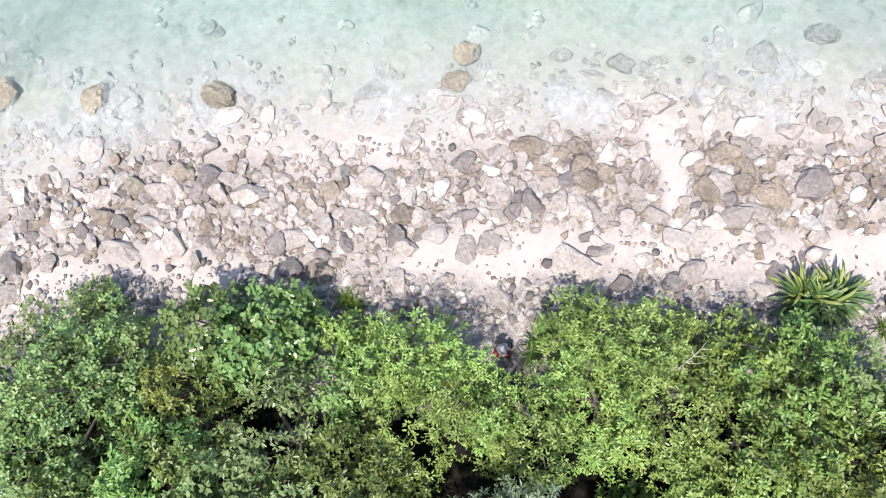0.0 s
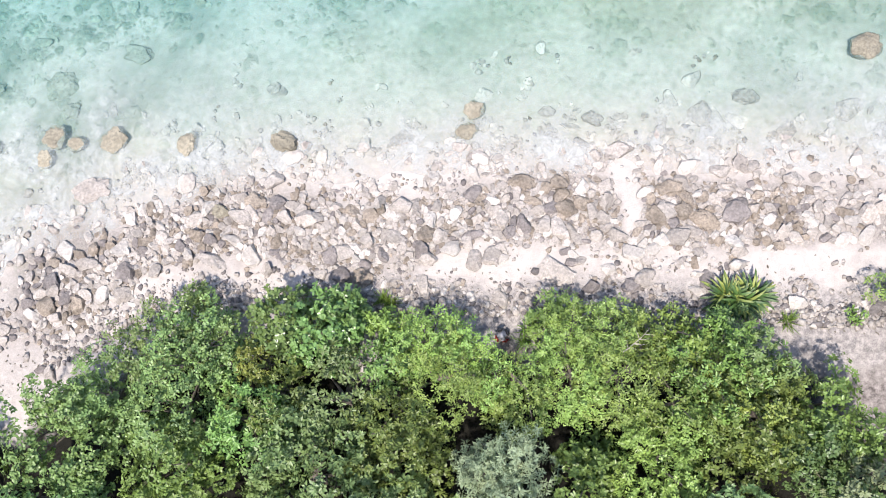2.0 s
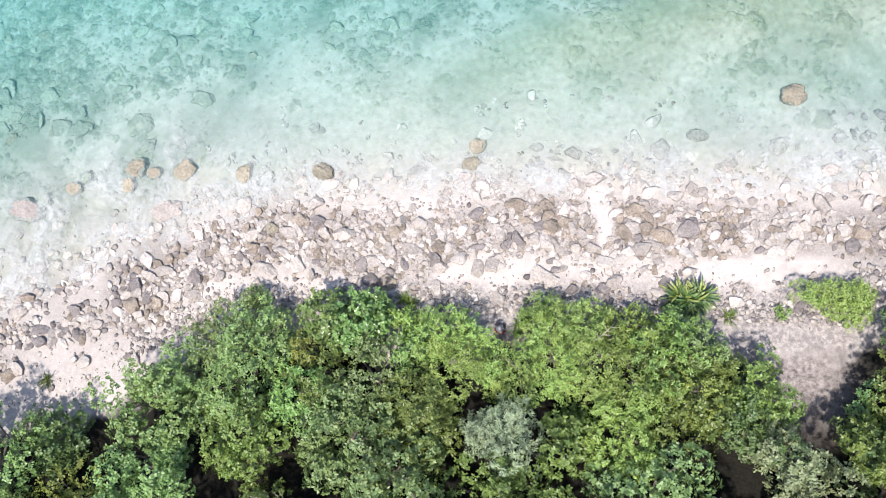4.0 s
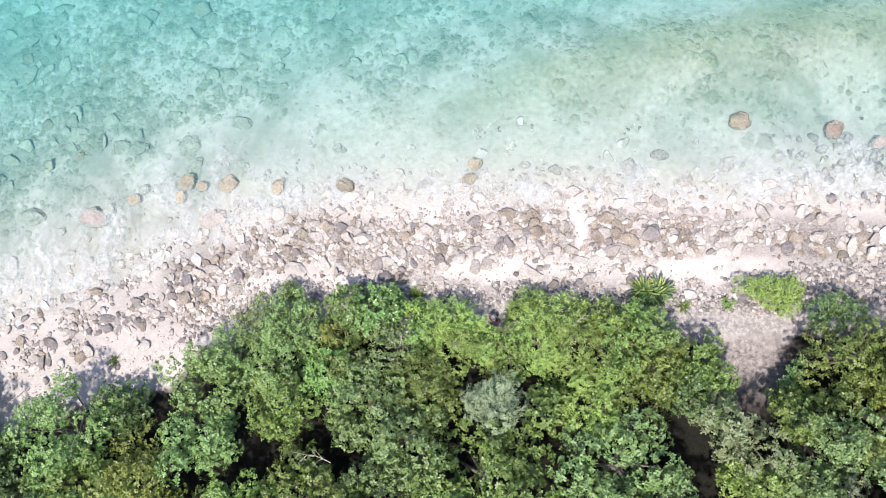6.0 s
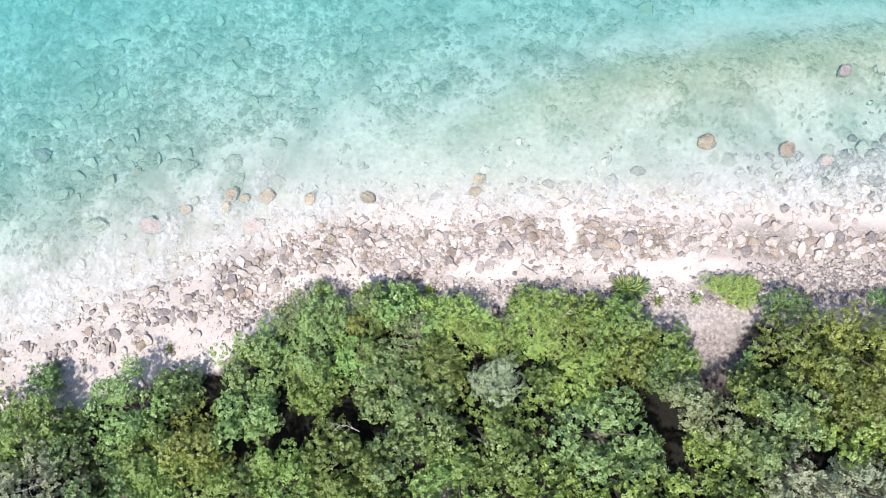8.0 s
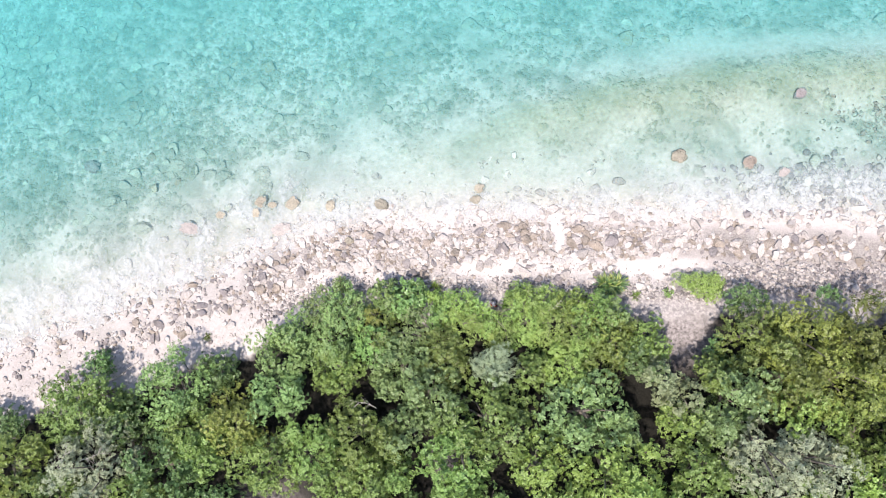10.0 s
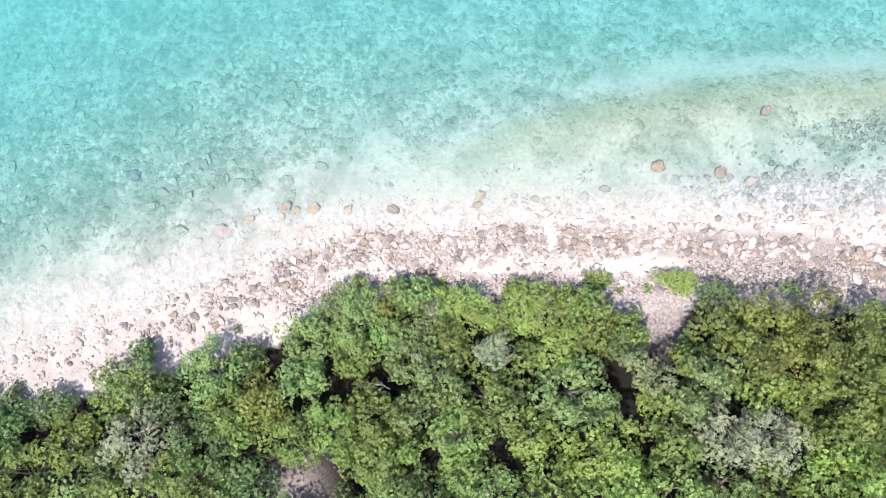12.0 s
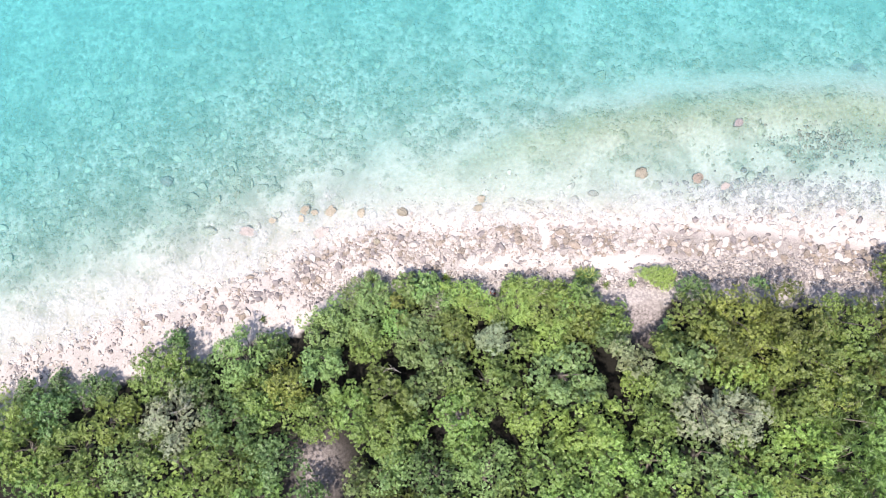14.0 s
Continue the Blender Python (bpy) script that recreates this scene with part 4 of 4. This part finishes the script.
def strew(count, x0, x1, small, large, seed, salt=0.0, room=0.66):
    """Places for stones that do not sink into each other, the thicker where more are wished."""
    gen = np.random.default_rng(seed)
    cells, found = {}, []
    for x, y, r in laid:
        cells.setdefault((int(x // 1), int(y // 1)), []).append((x, y, r))
    xs = gen.uniform(x0, x1, count)
    ys = np.interp(xs, BAND_X, BAND_Y) + gen.uniform(-2.6, 5.0, count)
    rs = small + (large - small) * gen.uniform(0, 1, count) ** 2.4
    # stones lie in drifts, with bare places between
    drift = np.array([0.5 + 0.75 * noise.noise((1.5 * x, 1.5 * y, 7.0 + 3.1 * salt)) + 0.3 * noise.noise((4.1 * x, 4.1 * y, salt)) for x, y in zip(xs, ys)])
    taken = drift < 0.97 * rock_wish(xs, ys)
    for x, y, r in np.c_[xs, ys, rs][taken].tolist():
        i, j = int(x // 1), int(y // 1)
        if all((x - a) ** 2 + (y - b) ** 2 > (room * (r + q)) ** 2 for p in (i - 1, i, i + 1) for s in (j - 1, j, j + 1) for a, b, q in cells.get((p, s), ())):
            cells.setdefault((i, j), []).append((x, y, r))
            laid.append((x, y, r))
            found.append((x, y, r))
    return found


def tone_at(x, y, gen, small=False):
    d = y - float(np.interp(x, BAND_X, BAND_Y))
    patch = float(rust(x, y))
    if d > 1.3:
        chances = (0.58, 0.42, 0.0, 0.0, 0.0)
    elif x > 21.5 and d > -1.2:
        chances = (0.05, 0.25, 0.0, 0.40, 0.30)
    elif small:
        chances = (0.10, 0.44, 0.0, 0.32, 0.14)
    elif patch > 0.6 and -0.75 < d and x > -12.5:
        chances = (0.12, 0.37, 0.0, 0.40, 0.11)
    elif d < -0.25 and x > -11:
        chances = (0.38, 0.46, 0.0, 0.06, 0.10)
    elif x < -12.5:
        chances = (0.16, 0.42, 0.0, 0.16, 0.26)
    elif patch > 0.6:
        chances = (0.12, 0.37, 0.0, 0.40, 0.11)
    else:
        chances = (0.26, 0.54, 0.0, 0.14, 0.06)
    return ("pale", "grey", "tan", "brown", "dark")[int(gen.choice(5, p=chances))]


def lie(x, y, r, gen):
    """Where and how a stone of that half-width lies: its turn and tilt, its three half-sizes and its place."""
    turn = Euler((gen.normal(0, 0.26), gen.normal(0, 0.26), gen.uniform(0, 6.283)))
    stretch = gen.uniform(1.0, 1.32)
    size = Vector((r * stretch * 1.15, r / stretch * 1.15, r * gen.uniform(0.45, 0.85)))
    floor = float(ground_z(x, y))
    if floor < -0.05:
        size.z = min(size.z, max(0.04, 0.9 * -floor))
    return Matrix.LocRotScale((x, y, floor + size.z * gen.uniform(0.12, 0.38)), turn, size)


def piled_rocks(places, seed):
    """Each stone an object of its own."""
    gen = np.random.default_rng(seed)
    for x, y, r in places:
        tone = tone_at(x, y, gen)
        ob = new("rock", ROCK_SHAPES[tone][int(gen.integers(9))] if tone not in ("tan", "brown") or r > 0.25 else ANGULAR[tone][int(gen.integers(9))])
        ob.matrix_world = lie(x, y, r, gen)
        tagged(ob, ROCK_LOOKS[tone], "rock", "rocks of the shore band")


def piled_mass(name, places, label, category, seed, detail):
    """The same as one joined mesh."""
    gen = np.random.default_rng(seed)
    tones = ("pale", "grey", "tan", "brown", "dark")
    shapes = [stone_shape(700 + j, detail) for j in range(14)]
    corners, sides, slots, n = [], [], [], 0
    for x, y, r in places:
        co, tri = shapes[int(gen.integers(14))]
        m = np.array(lie(x, y, r, gen))
        corners.append(co @ m[:3, :3].T + m[:3, 3])
        sides.append(tri + n)
        slots.append(np.full(len(tri), tones.index(tone_at(x, y, gen, name == "small_rocks"))))
        n += len(co)
    mesh = bpy.data.meshes.new(name)
    mesh.from_pydata(np.concatenate(corners).tolist(), [], np.concatenate(sides).tolist())
    for tone in tones:
        mesh.materials.append(ROCKS[tone])
    mesh.polygons.foreach_set("material_index", np.concatenate(slots).astype(np.int32))
    mesh.polygons.foreach_set("use_smooth", np.ones(len(mesh.polygons), bool))
    mesh.set_sharp_from_angle(angle=radians(24))
    mesh.update()
    return tagged(new(name, mesh), label, category, kind="stuff")


ANGULAR = {tone: [rock_mesh("rock", 300 + 10 * i + j, ROCKS[tone]) for j in range(9)] for i, tone in enumerate(("tan", "brown"))}
near_rocks = strew(40000, -11.5, 9.0, 0.09, 0.28, 21)
fill_rocks = strew(60000, -11.5, 9.0, 0.05, 0.13, 26, 0.3, 0.6)
west_rocks = strew(40000, -40, -11.5, 0.09, 0.30, 22)
east_rocks = strew(30000, 9, 32, 0.11, 0.33, 23)
by_size = sorted(near_rocks, key=lambda p: -p[2])
piled_rocks(by_size[:300], 61)
piled_mass("shore_rocks", by_size[300:] + west_rocks + east_rocks, "pale and brown rocks piled along the beach", "rocks", 62, 2)
piled_mass("small_rocks", fill_rocks, "small stones wedged between the shore rocks", "stones", 63, 2)


def stones(name, places, tones, label, category, seed, flat=0.6, sink=0.25, sunken=False, detail=1):
    """Many stones as one joined mesh."""
    gen = np.random.default_rng(seed)
    shapes = [stone_shape(500 + j, detail) for j in range(8)]
    verts, faces, slots, n = [], [], [], 0
    for x, y, r in places:
        co, tri = shapes[int(gen.integers(8))]
        turn = np.array(Euler((gen.normal(0, 0.2), gen.normal(0, 0.2), gen.uniform(0, 6.283))).to_matrix())
        size = np.array((r * gen.uniform(1.0, 1.35), r * gen.uniform(0.7, 1.0), r * flat * gen.uniform(0.7, 1.2)))
        if sunken:
            size[2] = min(size[2], max(0.02, -0.55 * float(ground_z(x, y))))
        verts.append((co * size) @ turn.T + (x, y, float(ground_z(x, y)) + size[2] * (0.5 - sink)))
        faces.append(tri + n)
        slots.append(np.full(len(tri), int(gen.choice(len(tones), p=[w for _, w in tones]))))
        n += len(co)
    mesh = bpy.data.meshes.new(name)
    mesh.from_pydata(np.concatenate(verts).tolist(), [], np.concatenate(faces).tolist())
    for tone, _ in tones:
        mesh.materials.append(ROCKS[tone])
    mesh.polygons.foreach_set("material_index", np.concatenate(slots).astype(np.int32))
    mesh.polygons.foreach_set("use_smooth", np.ones(len(mesh.polygons), bool))
    mesh.update()
    return tagged(new(name, mesh), label, category, kind="stuff")


MIXED = [("pale", 0.32), ("grey", 0.46), ("brown", 0.14), ("dark", 0.08)]
stones("chips", strew(9000, -12, 12, 0.05, 0.11, 24, 2.9, 0.8) + strew(7000, -40, 32, 0.07, 0.12, 25, 0.8, 0.8), MIXED, "stone chips and coral bits between the rocks", "stones", 32)
scatter = [(x, tree_y(x) + 0.25 + abs(gen.normal(0, 0.5)), 0.025 + 0.1 * gen.uniform() ** 2) for x in gen.uniform(-13, 28, 4200)]
stones("pebbles", scatter, [("grey", 0.5), ("dark", 0.3), ("pale", 0.2)], "coral rubble and pebbles along the tree line", "pebbles", 33)
dark_shingle = [(x, y, gen.uniform(0.05, 0.16)) for x, y in zip(gen.uniform(12.5, 32, 2600), gen.normal(0.25, 0.45, 2600)) if y > tree_y(x)]
stones("shingle", dark_shingle, [("dark", 0.4), ("grey", 0.6)], "dark shingle piled against the thicket", "shingle", 34)


def on_bed(x, y):
    """False on the weedy shelf and on the bare sand beyond it."""
    return float(algae_on(x, y)) < 0.2 and not (x > 2 and -0.5 < y - float(shelf_top(x)) < 2.2)


reef = []
for x, q in zip(gen.uniform(-44, 34, 3200), gen.uniform(0, 1, 3200)):
    y = float(shore_y(x)) + 6.0 + 19.0 * q ** 0.8
    if math.sin(0.55 * x + 1.2 * math.sin(0.4 * y)) + math.sin(0.6 * y - 0.35 * x) + gen.normal(0, 0.8) > 0.8 and on_bed(x, y):
        reef.append((x, y, 0.08 + 0.34 * gen.uniform() ** 3))
stones("reef_rocks", reef, [("reef", 0.8), ("tan", 0.2)], "weedy rubble and coral heads on the sea bed", "reef", 35, 0.22, sink=0.5, sunken=True, detail=2)
rubble = [(x, y, 0.06 + 0.2 * gen.uniform() ** 2) for x, y in zip(gen.uniform(12, 27, 1100), gen.normal(5.4, 0.75, 1100)) if gen.uniform() < (x - 11) / 8]
stones("surf_rubble", rubble, [("dark", 0.5), ("grey", 0.5)], "grey rubble awash in the eastern shallows", "rubble", 37, 0.5, sink=0.2)
west = [(x, float(np.interp(x, BAND_X, BAND_Y)) + gen.normal(0.4, 1.3), 0.05 + 0.17 * gen.uniform() ** 2) for x in gen.uniform(-36, -12, 600)]
west = [(x, y, r) for x, y, r in west if y > tree_y(x) + 0.3]
stones("west_rubble", west, [("pale", 0.35), ("grey", 0.45), ("dark", 0.2)], "grey rubble scattered over the western sand", "rubble", 39, 0.5, sink=0.25)
heads = [(x, y, 0.05 + 0.16 * gen.uniform() ** 2) for x, y in np.c_[gen.normal(23.5, 2.2, 420), gen.normal(9.0, 0.7, 420)].tolist()]
stones("coral_heads", heads, [("brown", 0.6), ("reef", 0.4)], "brown coral heads on the weedy shelf", "coral", 38, 0.18, sink=0.35)


# cobbles that carpet the sea bed, pale as the sand, in drifts
carpet = []
for x, q in zip(gen.uniform(-40, 33, 16000), gen.uniform(0, 1, 16000)):
    y = float(shore_y(x)) + 6.5 + 15 * q
    if math.sin(0.8 * x + 1.6 * math.sin(0.5 * y)) + math.sin(0.9 * y - 0.5 * x) + (0.7 if x < -9 or x > 8 else -0.3) > gen.normal(0.3, 0.5) and on_bed(x, y):
        carpet.append((x, y, 0.12 + 0.42 * gen.uniform() ** 2))
stones("seabed_cobbles", carpet[:700], [("reef", 0.9), ("tan", 0.1)], "pale weedy cobbles carpeting the shallow sea bed", "cobbles", 36, 0.2, sink=0.5, sunken=True, detail=2)


# ---------- the strap-leaved plant on the sand ----------
def strap_leaf_mesh(length, width, bend, material):
    bm = bmesh.new()
    rows = []
    for i in range(8):
        t = i / 7
        half = width * (0.35 + 0.65 * math.sin(math.pi * min(1, 0.18 + 0.8 * t)) ** 0.8) * (1 if t < 0.99 else 0.15)
        out, rise = length * (math.sin(bend * t) / bend), length * ((1 - math.cos(bend * t)) / bend)
        wave = 0.012 * math.sin(9 * t)
        rows.append([bm.verts.new((out, s * half, -rise + (0.35 * half if s else 0) + wave)) for s in (-1, 0, 1)])
    for a, b in zip(rows, rows[1:]):
        for j in (0, 1):
            f = bm.faces.new((a[j], b[j], b[j + 1], a[j + 1]))
            f.smooth = True
    mesh = bpy.data.meshes.new("leaf")
    bm.to_mesh(mesh)
    bm.free()
    mesh.materials.append(material)
    return mesh


def nest_fern(x, y):
    gen = np.random.default_rng(77)
    root = new("nest_fern")
    root.location = (x, y, float(ground_z(x, y)))
    kinds = {}
    # dark tone for leaves in shade, yellow-green for lit ones, brown for dry
    for name, dark, light in (("inner", (0.018, 0.042, 0.01), (0.06, 0.12, 0.028)), ("outer_lit", (0.10, 0.135, 0.025), (0.25, 0.285, 0.07)), ("dry", (0.16, 0.13, 0.05), (0.30, 0.24, 0.11))):
        m = Mat("fern_" + name)
        own = m.node("ShaderNodeObjectInfo").outputs["Random"]
        c = m.ramp(own, (0.0, dark), (1.0, light))
        c = m.mix(m.ramp(m.noise(6.0), (0.4, 0.0), (0.7, 0.5)), c, tuple(0.75 * v for v in light))
        m.link(c, m.b.inputs["Base Color"])
        m.b.inputs["Roughness"].default_value = 0.55
        kinds[name] = m.m
    shapes = {(n, k): strap_leaf_mesh(l, w, b, kinds[n]) for n in kinds for k, (l, w, b) in enumerate(((0.62, 0.034, 1.2), (0.72, 0.038, 1.5), (0.5, 0.031, 0.9)))}
    for i in range(270):
        ring = i / 270
        a = i * 2.39996 + gen.normal(0, 0.2)
        # leaves pointing north are more often yellow-green: sunlight put into their colour
        kind = "dry" if gen.uniform() < 0.03 * ring * 2 else "outer_lit" if gen.uniform() < 0.25 + 0.75 * max(0, math.sin(a) + 0.3) * ring else "inner"
        ob = child("leaf", shapes[kind, int(gen.integers(3))], root)
        lift = radians(84 - 44 * ring + gen.normal(0, 11))
        ob.matrix_local = (Matrix.Translation((0.12 * math.cos(a) + (-0.3, 0.05, 0.32)[i % 3], 0.1 * math.sin(a) + (0.05, -0.1, 0.08)[i % 3], 0.3 - 0.15 * ring)) @ Matrix.Rotation(a, 4, "Z") @ Matrix.Rotation(-lift, 4, "Y")
                           @ Matrix.Rotation(gen.normal(0, 0.3), 4, "X") @ Matrix.Diagonal((gen.uniform(0.75, 1.1), 1, 1, 1)))
    child("root_clump", rock_mesh("root_clump", 900, BARK), root, "brown fibrous root clump").matrix_local = Matrix.LocRotScale((0, 0, 0.12), None, (0.42, 0.28, 0.16))
    return tagged(root, "strap-leaved fern on white sand, its sunlit side coloured yellow-green", "fern")


nest_fern(6.75, -0.08)


# ---------- a bag left under the shrubs ----------
def backpack(x, y):
    root = new("backpack")
    root.matrix_world = pose(x, y, float(ground_z(x, y)), 0, 0, 20)
    grey, red, black = plain_material("grey_cloth", (0.22, 0.22, 0.25)), plain_material("red_cloth", (0.28, 0.035, 0.025)), plain_material("black_cloth", (0.02, 0.02, 0.025))

    def lump(name, size, at, material):
        bm = bmesh.new()
        bmesh.ops.create_cube(bm, size=1.0)
        bmesh.ops.bevel(bm, geom=bm.edges[:], offset=0.28, segments=3, affect="EDGES")
        mesh = bpy.data.meshes.new(name)
        bm.to_mesh(mesh)
        bm.free()
        for p in mesh.polygons:
            p.use_smooth = True
        mesh.materials.append(material)
        child(name, mesh, root).matrix_local = Matrix.LocRotScale(at, None, size)

    lump("body", (0.26, 0.32, 0.34), (0, 0, 0.17), grey)
    lump("side_pocket", (0.10, 0.2, 0.22), (-0.16, -0.05, 0.12), red)
    lump("side_pocket", (0.10, 0.2, 0.22), (0.17, 0.02, 0.12), black)
    lump("top_flap", (0.22, 0.12, 0.10), (0.0, 0.16, 0.28), black)
    lump("front_pocket", (0.18, 0.1, 0.2), (0.05, -0.18, 0.12), red)
    return tagged(root, "grey, black and red backpack lying on sand", "backpack")


backpack(0.32, -1.1)


# ---------- driftwood, dead branches, grass ----------
def wood_material():
    m = Mat("bleached_wood")
    n = m.noise(14.0, 6.0, 0.6)
    m.link(m.ramp(n, (0.3, (0.22, 0.19, 0.16)), (0.7, (0.44, 0.40, 0.36))), m.b.inputs["Base Color"])
    m.b.inputs["Roughness"].default_value = 0.85
    m.bump(n, 0.5, 0.01)
    return m.m


WOOD = wood_material()


def dead_branch(x, y, z, length, angle, forks, label, name, seed, thick=0.035, rise=0.15):
    """A crooked bare branch with side twigs."""
    gen = np.random.default_rng(seed)
    runs, at = [], Vector((0, 0, 0))
    a, spine = radians(angle), [Vector((0, 0, 0))]
    for k in range(5):
        a += gen.normal(0, 0.18)
        at = at + Vector((math.cos(a), math.sin(a), rise * gen.uniform(0.2, 1.0))) * (length / 5)
        spine.append(at)
    runs.append(([tuple(p) for p in spine], [thick * (1 - 0.15 * k) for k in range(6)]))
    for k in range(forks):
        p = spine[1 + k % 4]
        b = a + gen.choice((-1, 1)) * gen.uniform(0.5, 1.1)
        q = p + Vector((math.cos(b), math.sin(b), rise * gen.uniform(0, 1.5))) * (length * gen.uniform(0.2, 0.4))
        mid = p.lerp(q, 0.5) + Vector((*gen.normal(0, 0.03, 2), 0.02))
        runs.append(([tuple(p), tuple(mid), tuple(q)], [thick * 0.5, thick * 0.38, thick * 0.15]))
    root = new(name)
    root.location = (x, y, z)
    for k, run in enumerate(runs):
        child("twig" if k else "limb", tubes_mesh("limb", [run], WOOD, 6), root)
    return tagged(root, label, "branch")


def on_sand(x, y, lift=0.03):
    return float(ground_z(x, y)) + lift


for x, y, length, angle, seed in [(-21.81, -5.61, 2.2, 24, 1), (0.53, 1.01, 0.55, 100, 2), (-24.4, -6.0, 1.3, 60, 3), (9.0, -0.9, 0.8, 10, 4), (17.9, 1.1, 0.9, 170, 5)]:
    dead_branch(x, y, on_sand(x, y), length, angle, 2, "bleached driftwood stick lying on sand", "driftwood", seed, 0.04 if length > 1 else 0.018, 0.02)
for x, y, z, length, angle, seed in [(3.25, -1.41, 2.65, 0.9, 30, 11), (-5.64, -6.26, 4.6, 1.5, 150, 12), (-21.3, -9.6, 6.0, 2.0, 80, 14), (-20.4, -8.8, 5.8, 1.7, 30, 15)]:
    dead_branch(x, y, z, length, angle, 7, "bare grey branch showing through the leaves", "dead_branch", seed, 0.016, 0.25)


def grass_tuft(x, y, count, tall, seed):
    """Thin arching blades from one foot."""
    gen = np.random.default_rng(seed)
    a, lean = gen.uniform(0, 6.283, count), gen.uniform(0.3, 1.1, count)
    along = unit(np.c_[np.cos(a) * lean, np.sin(a) * lean, np.ones(count)])
    base = np.c_[gen.normal(0, 0.05, (count, 2)), np.zeros(count)]
    up = unit(np.cross(along, np.c_[-np.sin(a), np.cos(a), np.zeros(count)]))
    length = tall * gen.uniform(0.6, 1.1, count)
    root = new("grass_tuft")
    root.location = (x, y, on_sand(x, y, 0.0))
    child("tuft", leaves_mesh("tuft", base, along, up, length, np.full(count, 0.02), 0.05, LEAVES["lime"], True, 0.3), root)
    return tagged(root, "thin yellow-green grass tuft in grey rubble", "grass", "grass tufts")


for k, (x, y) in enumerate([(1.0, -0.95), (1.2, -0.7), (0.9, -1.25), (-3.0, -0.1), (-2.8, -0.25), (8.1, -0.7), (12.6, -0.2), (-16.0, -3.0)]):
    grass_tuft(x, y, 46, 0.42, 300 + k)


# fallen leaves and bits of weed on the open sand
def scraps(places, seed):
    gen = np.random.default_rng(seed)
    n = len(places)
    base = np.array([(x, y, on_sand(x, y, 0.015)) for x, y in places])
    a = gen.uniform(0, 6.283, n)
    along = unit(np.c_[np.cos(a), np.sin(a), gen.normal(0, 0.15, n)])
    up = unit(np.c_[gen.normal(0, 0.2, (n, 2)), np.ones(n)])
    length = gen.uniform(0.04, 0.13, n)
    ob = new("fallen_leaves", leaves_mesh("fallen_leaves", base, along, up, length, length * 0.45, 0.2, BARK, True))
    return tagged(ob, "dry brown fallen leaves scattered over sand", "leaves", kind="stuff")


strewn = [(x, float(tree_y(x)) + abs(gen.normal(0, 1.0)) + 0.1) for x in gen.uniform(-30, 27, 1500)]
scraps(strewn, 91)
